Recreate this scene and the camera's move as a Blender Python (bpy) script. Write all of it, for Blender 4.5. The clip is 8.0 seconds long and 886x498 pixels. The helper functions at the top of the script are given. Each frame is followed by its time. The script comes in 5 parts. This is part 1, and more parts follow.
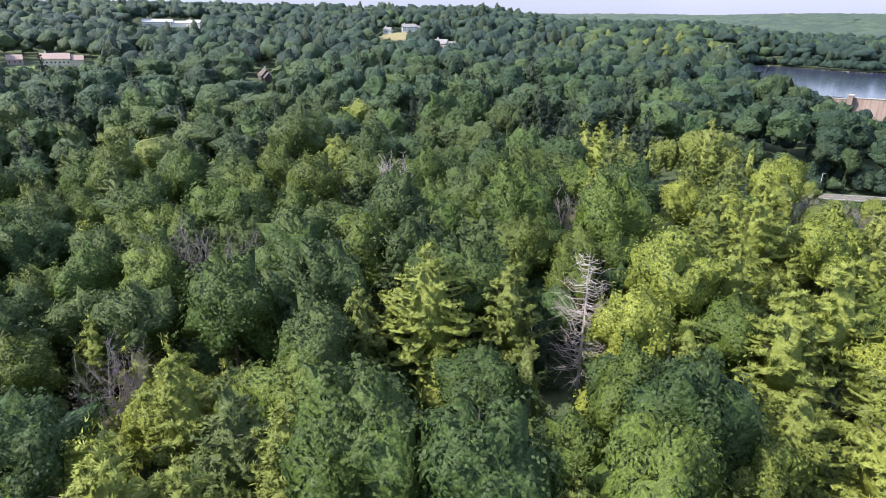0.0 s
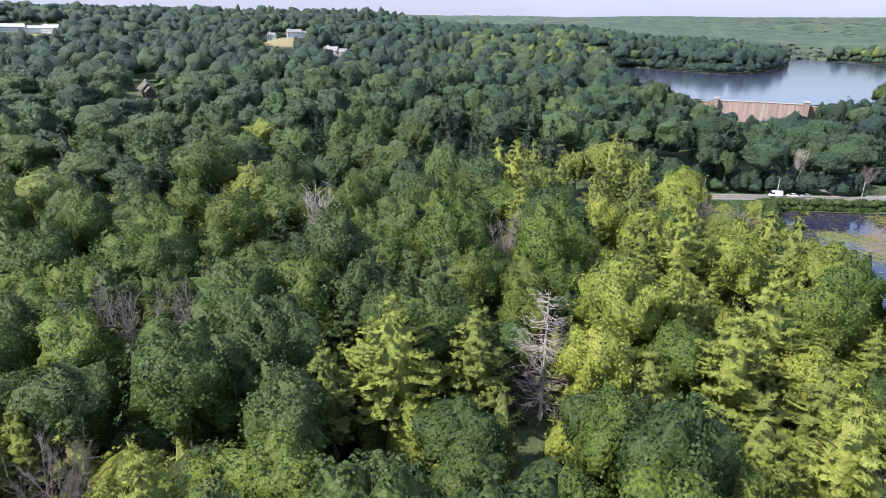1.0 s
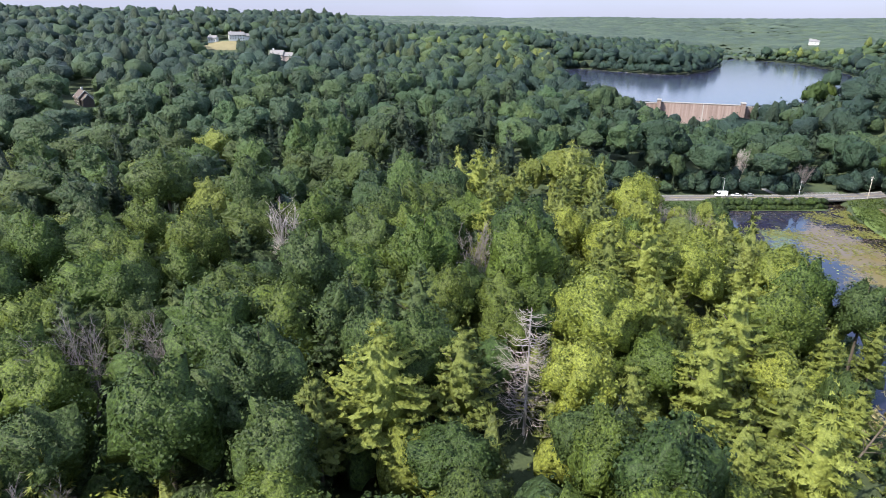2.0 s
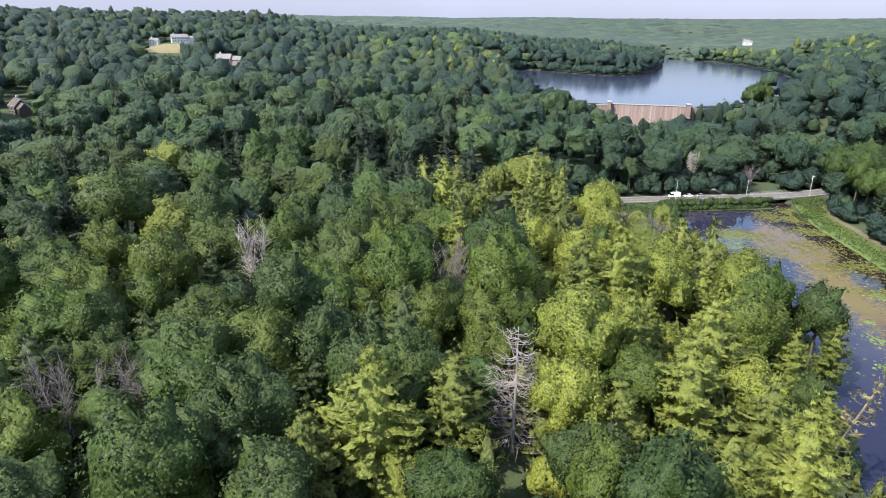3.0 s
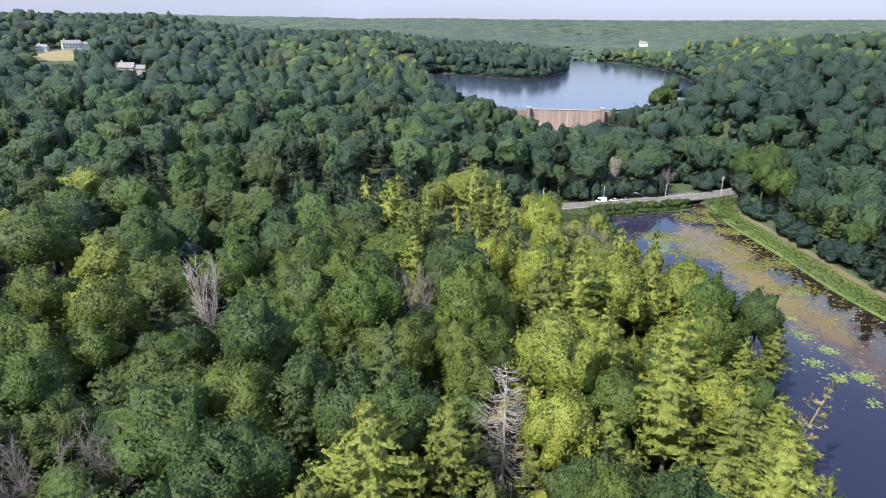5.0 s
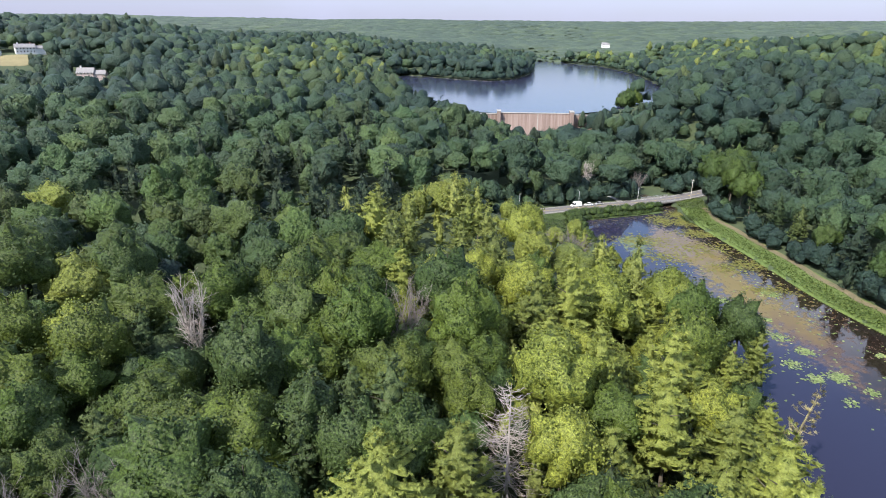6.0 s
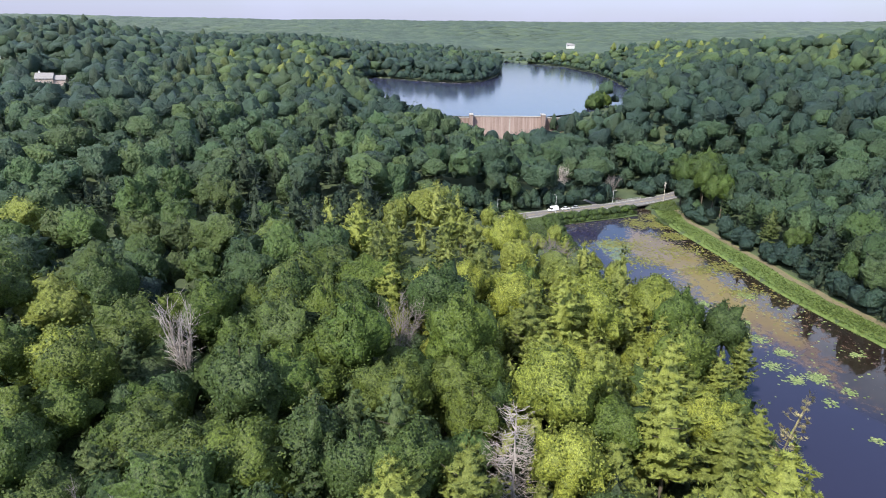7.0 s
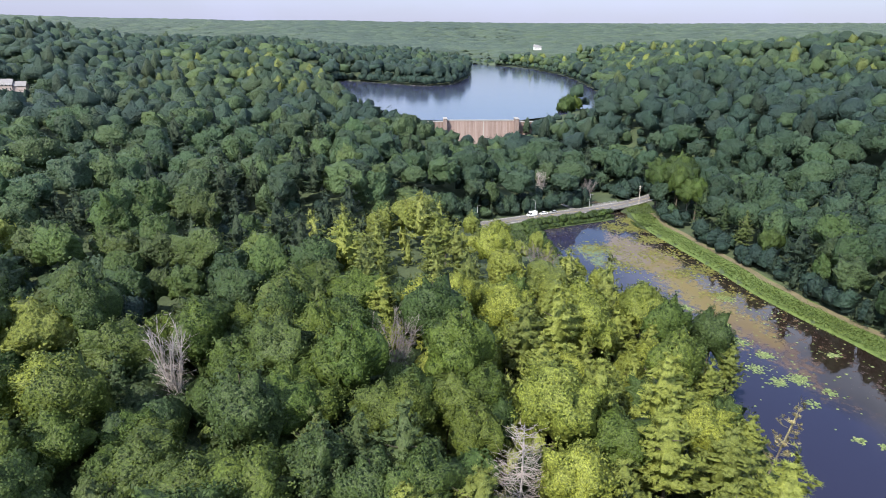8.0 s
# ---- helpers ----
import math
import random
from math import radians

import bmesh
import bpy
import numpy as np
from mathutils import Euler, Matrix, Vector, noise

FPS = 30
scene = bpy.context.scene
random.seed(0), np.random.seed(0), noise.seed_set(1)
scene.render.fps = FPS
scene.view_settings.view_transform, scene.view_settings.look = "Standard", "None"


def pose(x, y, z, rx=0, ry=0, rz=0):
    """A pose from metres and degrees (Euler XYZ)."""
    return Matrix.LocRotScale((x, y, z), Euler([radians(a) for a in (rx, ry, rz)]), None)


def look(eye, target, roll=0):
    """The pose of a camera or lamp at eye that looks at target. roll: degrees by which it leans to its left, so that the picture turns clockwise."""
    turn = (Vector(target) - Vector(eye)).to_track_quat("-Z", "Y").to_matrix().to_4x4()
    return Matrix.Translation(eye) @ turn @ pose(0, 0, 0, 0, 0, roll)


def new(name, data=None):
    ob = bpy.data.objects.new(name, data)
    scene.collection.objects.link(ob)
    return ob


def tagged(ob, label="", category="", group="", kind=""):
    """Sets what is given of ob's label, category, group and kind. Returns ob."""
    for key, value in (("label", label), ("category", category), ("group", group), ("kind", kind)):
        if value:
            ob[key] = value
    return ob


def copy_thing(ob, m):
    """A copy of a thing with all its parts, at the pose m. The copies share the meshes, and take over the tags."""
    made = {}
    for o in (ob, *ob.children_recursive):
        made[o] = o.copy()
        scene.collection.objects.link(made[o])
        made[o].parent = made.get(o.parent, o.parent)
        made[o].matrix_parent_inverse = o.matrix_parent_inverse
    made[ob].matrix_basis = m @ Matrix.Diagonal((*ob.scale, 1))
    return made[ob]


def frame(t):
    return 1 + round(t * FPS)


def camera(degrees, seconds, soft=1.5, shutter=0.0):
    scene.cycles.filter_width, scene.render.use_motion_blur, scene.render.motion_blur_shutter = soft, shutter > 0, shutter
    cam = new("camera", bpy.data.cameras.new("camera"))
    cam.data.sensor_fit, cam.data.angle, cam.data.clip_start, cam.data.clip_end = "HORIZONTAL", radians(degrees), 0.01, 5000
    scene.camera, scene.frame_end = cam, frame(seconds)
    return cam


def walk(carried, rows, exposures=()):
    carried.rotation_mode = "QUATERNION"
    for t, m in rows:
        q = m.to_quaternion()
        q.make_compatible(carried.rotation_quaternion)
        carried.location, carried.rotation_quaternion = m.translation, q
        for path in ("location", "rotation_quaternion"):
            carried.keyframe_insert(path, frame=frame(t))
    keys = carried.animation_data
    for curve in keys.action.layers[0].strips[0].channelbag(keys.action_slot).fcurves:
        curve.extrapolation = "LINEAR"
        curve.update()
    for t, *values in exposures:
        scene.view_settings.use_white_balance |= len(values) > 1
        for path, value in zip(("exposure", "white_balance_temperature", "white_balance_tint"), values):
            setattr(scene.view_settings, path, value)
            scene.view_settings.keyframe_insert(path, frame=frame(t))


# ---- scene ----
cam = camera(72.9, 8.0, 0.95)
PATH = [
    (0, (0.55, -0.648, 68.92), (0.558, 1.229, 68.229), 0.5),
    (0.5, (-6.252, 2.352, 73.082), (-6.008, 4.214, 72.393), 0.5),
    (1, (-9.535, 4.161, 75.205), (-9.176, 6.004, 74.517), 0.5),
    (1.5, (-11.957, 5.358, 76.827), (-11.514, 7.183, 76.139), 0.5),
    (3, (-19.071, 10.038, 81.674), (-18.396, 11.79, 80.986), 0.5),
    (3.5, (-21.343, 11.76, 83.234), (-20.598, 13.483, 82.545), 0.5),
    (4, (-23.582, 13.628, 84.728), (-22.77, 15.321, 84.04), 0.5),
    (4.5, (-25.699, 15.57, 86.248), (-24.826, 17.233, 85.56), 0.5),
    (6, (-31.954, 21.822, 90.884), (-30.933, 23.399, 90.198), 0.5),
    (6.5, (-34.003, 24.069, 92.426), (-32.937, 25.616, 91.74), 0.5),
    (7, (-35.856, 26.313, 94.038), (-34.748, 27.83, 93.352), 0.5),
    (7.5, (-37.786, 28.674, 95.534), (-36.637, 30.16, 94.849), 0.5),
    (8, (-39.649, 31.107, 97.103), (-38.46, 32.562, 96.419), 0.5),
]
EXPOSURES = [(0.0, 1.26), (1.5, 1.15), (3.5, 1.12), (8.0, 1.07)]
walk(cam, [(t, look(eye, target, roll)) for t, eye, target, roll in PATH], EXPOSURES)

# ---- light ----
SUN = Vector((-0.86, -0.24, 0.98)).normalized()
world = bpy.data.worlds.new("sky")
scene.world = world
world.use_nodes = True
wn = world.node_tree.nodes
sky = wn.new("ShaderNodeTexSky")
sky.sky_type = "NISHITA"
sky.sun_disc = False
sky.sun_elevation = math.asin(SUN.z)
sky.sun_rotation = math.atan2(SUN.x, SUN.y)
sky.air_density, sky.dust_density, sky.ozone_density = 1.0, 0.5, 3.0
# Broken cloud over a hazy blue sky.
wc = wn.new("ShaderNodeTexCoord")
wm = wn.new("ShaderNodeMapping")
wm.inputs["Scale"].default_value = (1.0, 1.0, 2.6)
cloud = wn.new("ShaderNodeTexNoise")
cloud.inputs["Scale"].default_value, cloud.inputs["Detail"].default_value = 2.2, 6.0
shape = wn.new("ShaderNodeValToRGB")
shape.color_ramp.elements[0].position, shape.color_ramp.elements[1].position = 0.44, 0.66
shape.color_ramp.elements[1].color = (0.8, 0.8, 0.8, 1)
cover = wn.new("ShaderNodeMix")
cover.data_type = "RGBA"
cover.inputs[7].default_value = (7.6, 8.0, 9.8, 1)
wl = world.node_tree.links
wl.new(wc.outputs["Generated"], wm.inputs[0])
wl.new(wm.outputs[0], cloud.inputs["Vector"])
wl.new(cloud.outputs["Fac"], shape.inputs[0])
wl.new(shape.outputs[0], cover.inputs[0])
wl.new(sky.outputs[0], cover.inputs[6])
# Pale haze towards the horizon.
split = wn.new("ShaderNodeSeparateXYZ")
low = wn.new("ShaderNodeMapRange")
low.interpolation_type = "SMOOTHSTEP"
low.inputs["From Max"].default_value, low.inputs["To Min"].default_value, low.inputs["To Max"].default_value = 0.3, 0.9, 0.0
haze = wn.new("ShaderNodeMix")
haze.data_type = "RGBA"
haze.inputs[7].default_value = (1.50, 1.58, 2.4, 1)
wl.new(wc.outputs["Generated"], split.inputs[0])
wl.new(split.outputs[2], low.inputs[0])
wl.new(low.outputs[0], haze.inputs[0])
wl.new(cover.outputs[2], haze.inputs[6])
wl.new(haze.outputs[2], wn["Background"].inputs[0])
wn["Background"].inputs[1].default_value = 0.15
sun_data = bpy.data.lights.new("sun", "SUN")
sun_data.energy, sun_data.angle, sun_data.color = 3.8, radians(1.0), (1.0, 0.94, 0.82)
sun = new("sun", sun_data)
sun.matrix_world = look(SUN * 900, (0, 0, 0))

# ---- materials ----


def material(name, rough=0.8):
    m = bpy.data.materials.new(name)
    m.use_nodes = True
    b = m.node_tree.nodes["Principled BSDF"]
    b.inputs["Roughness"].default_value = rough
    return m, m.node_tree.nodes, m.node_tree.links, b


def ramp(nodes, links, fac, stops):
    r = nodes.new("ShaderNodeValToRGB")
    while len(r.color_ramp.elements) < len(stops):
        r.color_ramp.elements.new(0.5)
    for e, (p, c) in zip(r.color_ramp.elements, stops):
        e.position, e.color = p, (*c, 1)
    links.new(fac, r.inputs[0])
    return r.outputs[0]


def noise_tex(nodes, links, scale, detail=3.0, rough=0.55, object_space=True):
    n = nodes.new("ShaderNodeTexNoise")
    n.inputs["Scale"].default_value, n.inputs["Detail"].default_value = scale, detail
    n.inputs["Roughness"].default_value = rough
    c = nodes.new("ShaderNodeTexCoord")
    links.new(c.outputs["Object"], n.inputs["Vector"])
    return n.outputs["Fac"]


def noise_colour(nodes, links, scale):
    n = nodes.new("ShaderNodeTexNoise")
    n.inputs["Scale"].default_value = scale
    links.new(nodes.new("ShaderNodeTexCoord").outputs["Object"], n.inputs["Vector"])
    return n.outputs["Color"]


def mixed(nodes, links, fac, a, b, blend="MIX"):
    m = nodes.new("ShaderNodeMix")
    m.data_type, m.blend_type = "RGBA", blend
    for sock, v in ((m.inputs[0], fac), (m.inputs[6], a), (m.inputs[7], b)):
        if isinstance(v, (int, float)):
            sock.default_value = v
        elif isinstance(v, tuple):
            sock.default_value = (*v, 1)
        else:
            links.new(v, sock)
    return m.outputs[2]


def maths(nodes, links, op, a, b=0.5):
    m = nodes.new("ShaderNodeMath")
    m.operation = op
    for sock, v in zip(m.inputs, (a, b)):
        if isinstance(v, (int, float)):
            sock.default_value = v
        else:
            links.new(v, sock)
    return m.outputs[0]


def bumped(nodes, links, shader, height, strength=0.4, distance=0.05):
    b = nodes.new("ShaderNodeBump")
    b.inputs["Strength"].default_value, b.inputs["Distance"].default_value = strength, distance
    links.new(height, b.inputs["Height"])
    links.new(b.outputs[0], shader.inputs["Normal"])


def foliage(name, stops, single, calm=0.0):
    """Leaves: a hue for each tree, lighter and darker sprays, fine leafy relief, and light that shines through."""
    m, n, l, b = material(name, 0.62)
    if single:
        tree = n.new("ShaderNodeObjectInfo").outputs["Random"]
    else:
        a = n.new("ShaderNodeAttribute")
        a.attribute_name = "tint"
        tree = a.outputs["Fac"]
    col = ramp(n, l, tree, stops)
    isl = n.new("ShaderNodeNewGeometry").outputs["Random Per Island"]
    wide = 1 - calm
    vary = ramp(n, l, isl, [(0.0, (1 - 0.26 * wide, 1 - 0.24 * wide, 1 - 0.24 * wide)), (0.5, (1.0, 1.0, 1.0)), (1.0, (1 + 0.3 * wide, 1 + 0.27 * wide, 1 + 0.15 * wide))])
    col = mixed(n, l, 1.0, col, vary, "MULTIPLY")
    leafy = noise_tex(n, l, 1.5, 4.0, 0.7)
    patch = ramp(n, l, leafy, [(0.3, (0.78, 0.8, 0.84)), (0.52, (1.0, 1.0, 1.0)), (0.74, (1.25, 1.2, 1.1))])
    col = mixed(n, l, 1.0, col, patch, "MULTIPLY")
    fine = noise_tex(n, l, 4.2 if single else 2.2, 3.0, 0.65)
    low, high = (1 - 0.58 * wide, 1 + 0.72 * wide) if single else (0.6, 1.46)
    speck = ramp(n, l, fine, [(0.34, (low, low, low)), (0.5, (1.0, 1.0, 1.0)), (0.66, (high, high * 0.97, high * 0.88))])
    col = mixed(n, l, 1.0, col, speck, "MULTIPLY")
    l.new(col, b.inputs["Base Color"])
    b.inputs["Specular IOR Level"].default_value = 0.25 if single else 0.38
    b.inputs["Roughness"].default_value = 0.55
    # Clumps of leaves, rounded, with hollows between.
    cell = n.new("ShaderNodeTexVoronoi")
    cell.feature = "SMOOTH_F1"
    cell.inputs["Scale"].default_value = 1.5 if single else 0.75
    cell.inputs["Smoothness"].default_value = 0.35
    place = n.new("ShaderNodeTexCoord").outputs["Object"]
    l.new(mixed(n, l, 0.3, place, noise_colour(n, l, 0.8), "ADD"), cell.inputs["Vector"])
    height = maths(n, l, "SUBTRACT", maths(n, l, "MULTIPLY", leafy, 0.8), cell.outputs["Distance"])
    bumped(n, l, b, height, 0.7 if single else 0.85, 0.4 if single else 1.1)
    t = n.new("ShaderNodeBsdfTranslucent")
    l.new(col, t.inputs[0])
    mix = n.new("ShaderNodeMixShader")
    mix.inputs[0].default_value = 0.3
    l.new(b.outputs[0], mix.inputs[1])
    l.new(t.outputs[0], mix.inputs[2])
    l.new(mix.outputs[0], n["Material Output"].inputs[0])
    return m


# The blue haze of distance is put into this far oak colour.
HAZED_OAK = [(0.0, (0.023, 0.050, 0.038)), (0.2, (0.032, 0.064, 0.046)), (0.4, (0.027, 0.055, 0.046)), (0.6, (0.041, 0.075, 0.047)), (0.8, (0.035, 0.070, 0.044)), (1.0, (0.060, 0.096, 0.048))]
# Maple and pine are brightened for the sunlit spit, oak darkened for cloud shade.
MAPLE = [(0.0, (0.100, 0.129, 0.030)), (0.5, (0.142, 0.172, 0.034)), (1.0, (0.176, 0.200, 0.040))]
WOOD_MAPLE = [(0.0, (0.046, 0.084, 0.040)), (0.5, (0.066, 0.108, 0.044)), (1.0, (0.094, 0.134, 0.048))]
PINE = [(0.0, (0.130, 0.160, 0.044)), (0.5, (0.200, 0.236, 0.056)), (1.0, (0.240, 0.276, 0.064))]
# The dark end holds cloud shade, the light end the sunlit spit.
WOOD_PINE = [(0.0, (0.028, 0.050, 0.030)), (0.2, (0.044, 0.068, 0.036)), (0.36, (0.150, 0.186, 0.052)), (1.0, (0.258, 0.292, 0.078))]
NEAR_OAK = [(0.0, (0.034, 0.060, 0.020)), (0.2, (0.052, 0.082, 0.021)), (0.4, (0.041, 0.067, 0.025)), (0.6, (0.067, 0.092, 0.020)), (0.8, (0.051, 0.086, 0.021)), (1.0, (0.083, 0.114, 0.024))]
leaf_oak = foliage("leaf_oak", NEAR_OAK, True)
leaf_maple = foliage("leaf_maple", MAPLE, True)
# Darker copy of the pine colour, with cloud shade painted into it.
SHADED_CONIFER = [(0.0, (0.048, 0.078, 0.034)), (0.6, (0.080, 0.114, 0.042)), (1.0, (0.112, 0.144, 0.048))]
leaf_shaded_conifer = foliage("leaf_shaded_conifer", SHADED_CONIFER, True, 0.5)
leaf_pine = foliage("leaf_pine", PINE, True, 0.55)
MID_OAK = [(0.0, (0.033, 0.064, 0.026)), (0.2, (0.050, 0.090, 0.029)), (0.4, (0.042, 0.072, 0.033)), (0.6, (0.070, 0.100, 0.026)), (0.8, (0.050, 0.095, 0.028)), (1.0, (0.090, 0.130, 0.032))]
# Upper stops are brightened to paint sun on the spit.
WOOD_LIGHT = [(0.0, (0.062, 0.106, 0.032)), (0.34, (0.128, 0.164, 0.040)), (0.6, (0.186, 0.220, 0.044)), (1.0, (0.232, 0.262, 0.050))]
# Half of the far oaks' painted haze, for the middle distance.
hazed_valley_oak = foliage("hazed_valley_oak", [(q, tuple(0.55 * a + 0.6 * b for a, b in zip(c, d))) for (q, c), (_, d) in zip(MID_OAK, HAZED_OAK)], False)
mid_oak = foliage("mid_oak", MID_OAK, False)
hazed_wood_oak = foliage("hazed_wood_oak", HAZED_OAK, False)
wood_maple = foliage("wood_maple", WOOD_MAPLE, False)
wood_light = foliage("wood_light", WOOD_LIGHT, False)
wood_pine = foliage("wood_pine", WOOD_PINE, False)


def plain(name, c1, c2, scale, rough=0.85, bump=0.3, distance=0.05, metal=0.0):
    m, n, l, b = material(name, rough)
    big = noise_tex(n, l, scale, 5.0)
    fine = noise_tex(n, l, scale * 9, 3.0)
    col = ramp(n, l, big, [(0.3, c1), (0.7, c2)])
    col = mixed(n, l, 0.35, col, ramp(n, l, fine, [(0.3, tuple(v * 0.6 for v in c1)), (0.7, tuple(min(1, v * 1.3) for v in c2))]))
    l.new(col, b.inputs["Base Color"])
    b.inputs["Metallic"].default_value = metal
    bumped(n, l, b, fine, bump, distance)
    return m


soil = plain("forest_floor", (0.034, 0.052, 0.024), (0.058, 0.078, 0.032), 0.12, 0.95, 0.6, 0.3)
twigs = plain("shaded_twigs", (0.022, 0.026, 0.014), (0.04, 0.042, 0.024), 0.6, 0.95)
bark = plain("bark", (0.07, 0.055, 0.04), (0.13, 0.11, 0.085), 1.5, 0.9)
dead_wood = plain("dead_wood", (0.29, 0.25, 0.235), (0.42, 0.37, 0.35), 1.2, 0.9)
dead_grey = plain("dead_grey_twigs", (0.15, 0.128, 0.125), (0.24, 0.21, 0.205), 1.2, 0.9)
asphalt = plain("asphalt", (0.105, 0.098, 0.098), (0.15, 0.14, 0.138), 0.5, 0.9, 0.2, 0.01)
concrete = plain("concrete", (0.17, 0.155, 0.145), (0.25, 0.235, 0.215), 0.3, 0.85)
grass = plain("grass", (0.06, 0.098, 0.02), (0.11, 0.15, 0.032), 0.18, 0.9, 0.6, 0.15)
weed_bed = plain("weed_bed", (0.034, 0.058, 0.016), (0.062, 0.092, 0.024), 0.2, 0.9, 0.6, 0.15)
path_dirt = plain("path_dirt", (0.09, 0.085, 0.04), (0.17, 0.135, 0.08), 0.4, 0.95)
hay_field = plain("hay_field", (0.17, 0.145, 0.07), (0.23, 0.195, 0.10), 0.1, 0.95)
lawn = plain("lawn", (0.11, 0.17, 0.04), (0.15, 0.21, 0.05), 0.1, 0.95)
white_wall = plain("white_wall", (0.50, 0.50, 0.49), (0.62, 0.62, 0.60), 0.4, 0.8, 0.1)
yellow_paint = plain("yellow_paint", (0.42, 0.30, 0.05), (0.5, 0.37, 0.08), 2.0, 0.8, 0.1)
white_paint = plain("white_line_paint", (0.5, 0.5, 0.48), (0.62, 0.62, 0.6), 2.0, 0.8, 0.1)
pale_concrete = plain("pale_concrete", (0.24, 0.225, 0.21), (0.33, 0.31, 0.29), 0.5, 0.85)
dark_steel = plain("dark_steel", (0.06, 0.055, 0.05), (0.10, 0.09, 0.085), 1.0, 0.6)
galvanised = plain("galvanised", (0.38, 0.39, 0.40), (0.48, 0.49, 0.5), 2.0, 0.5, 0.05, 0.01, 0.6)
pale_stone = plain("pale_stone", (0.16, 0.15, 0.14), (0.28, 0.265, 0.245), 0.6, 0.9)
rubber = plain("rubber", (0.018, 0.018, 0.018), (0.03, 0.03, 0.03), 3.0, 0.85)
pole_wood = plain("pole_wood", (0.30, 0.26, 0.22), (0.42, 0.38, 0.33), 1.0, 0.9)
white_paint_car = plain("white_car_paint", (0.78, 0.78, 0.78), (0.82, 0.82, 0.82), 0.5, 0.25, 0.0)
silver_paint = plain("silver_car_paint", (0.5, 0.51, 0.53), (0.58, 0.59, 0.6), 0.5, 0.3, 0.0, 0.01, 0.5)
car_glass = plain("dark_glass", (0.02, 0.024, 0.03), (0.03, 0.035, 0.04), 0.5, 0.06, 0.0)
lamp_glass = plain("lamp_glass", (0.7, 0.7, 0.68), (0.8, 0.8, 0.78), 1.0, 0.15, 0.0)
red_glass = plain("red_glass", (0.35, 0.02, 0.02), (0.45, 0.03, 0.03), 1.0, 0.2, 0.0)
slate = plain("slate_roof", (0.16, 0.155, 0.16), (0.24, 0.23, 0.235), 0.8, 0.8)
slate_red = plain("pinkish_roof", (0.26, 0.19, 0.18), (0.36, 0.27, 0.25), 0.8, 0.85)
slate_brown = plain("brown_roof", (0.085, 0.066, 0.062), (0.13, 0.10, 0.092), 0.8, 0.85)
pale_roof = plain("pale_roof", (0.30, 0.30, 0.31), (0.40, 0.40, 0.41), 0.8, 0.7)
cream_wall = plain("cream_wall", (0.52, 0.45, 0.36), (0.62, 0.55, 0.45), 0.4, 0.85, 0.1)
pink_wall = plain("pinkish_wall", (0.34, 0.27, 0.25), (0.42, 0.34, 0.32), 0.4, 0.85, 0.1)
dark_wall = plain("dark_brown_wall", (0.05, 0.04, 0.036), (0.09, 0.075, 0.068), 0.6, 0.85)
brick_red = plain("red_brick", (0.22, 0.10, 0.075), (0.32, 0.15, 0.11), 1.5, 0.9)
straw_needles = foliage("straw_needles", [(0.0, (0.27, 0.23, 0.12)), (1.0, (0.34, 0.30, 0.16))], True)
# Leaf colour of the far ridges, greyed and blued to paint in haze.
ridge_haze_green = foliage("ridge_haze_green", [(0.0, (0.068, 0.100, 0.070)), (0.5, (0.079, 0.112, 0.075)), (1.0, (0.092, 0.127, 0.077))], False)
verge_weed = foliage("verge_weed", [(0.0, (0.034, 0.060, 0.018)), (0.6, (0.055, 0.090, 0.024)), (1.0, (0.085, 0.12, 0.03))], False)
weed_green = foliage("weed_green", [(0.0, (0.05, 0.088, 0.02)), (0.5, (0.08, 0.125, 0.026)), (1.0, (0.13, 0.165, 0.038))], False)
lily_green = foliage("lily_green", [(0.0, (0.17, 0.24, 0.08)), (0.6, (0.26, 0.34, 0.12)), (1.0, (0.36, 0.41, 0.18))], False)
lily_yellow = foliage("lily_yellow", [(0.0, (0.13, 0.125, 0.03)), (0.6, (0.20, 0.19, 0.04)), (1.0, (0.23, 0.26, 0.06))], False)


def dam_material():
    """Pinkish stained masonry with rows of stone and streaks running down."""
    m, n, l, b = material("dam_masonry", 0.88)
    co = n.new("ShaderNodeTexCoord")
    mp = n.new("ShaderNodeMapping")
    mp.inputs["Scale"].default_value = (1.0, 0.15, 0.05)
    l.new(co.outputs["Object"], mp.inputs[0])
    streak = n.new("ShaderNodeTexNoise")
    streak.inputs["Scale"].default_value, streak.inputs["Detail"].default_value = 0.6, 5.0
    l.new(mp.outputs[0], streak.inputs["Vector"])
    col = ramp(n, l, streak.outputs["Fac"], [(0.3, (0.13, 0.088, 0.078)), (0.5, (0.22, 0.155, 0.135)), (0.72, (0.31, 0.25, 0.225))])
    fine = noise_tex(n, l, 1.2, 5.0)
    col = mixed(n, l, 0.4, col, ramp(n, l, fine, [(0.3, (0.16, 0.115, 0.10)), (0.7, (0.27, 0.205, 0.18))]))
    l.new(col, b.inputs["Base Color"])
    bumped(n, l, b, fine, 0.5, 0.2)
    return m


dam_face = dam_material()

# ---- the lie of the land ----
POND = np.array([(50, -60), (58, 10), (74, 48), (90, 68), (101, 82), (115, 94), (126, 114), (133, 140), (148, 169), (161, 190), (175, 214),
                 (186, 231), (203, 228), (222, 222), (239, 221), (241, 228), (245, 238), (251, 250), (260, 248), (258, 236), (255, 226), (246, 216), (234, 201), (224, 180), (212, 155), (203, 138), (193, 120), (187, 106), (183, 95), (180, 84), (174, 71), (160, 20), (150, -60)], float)
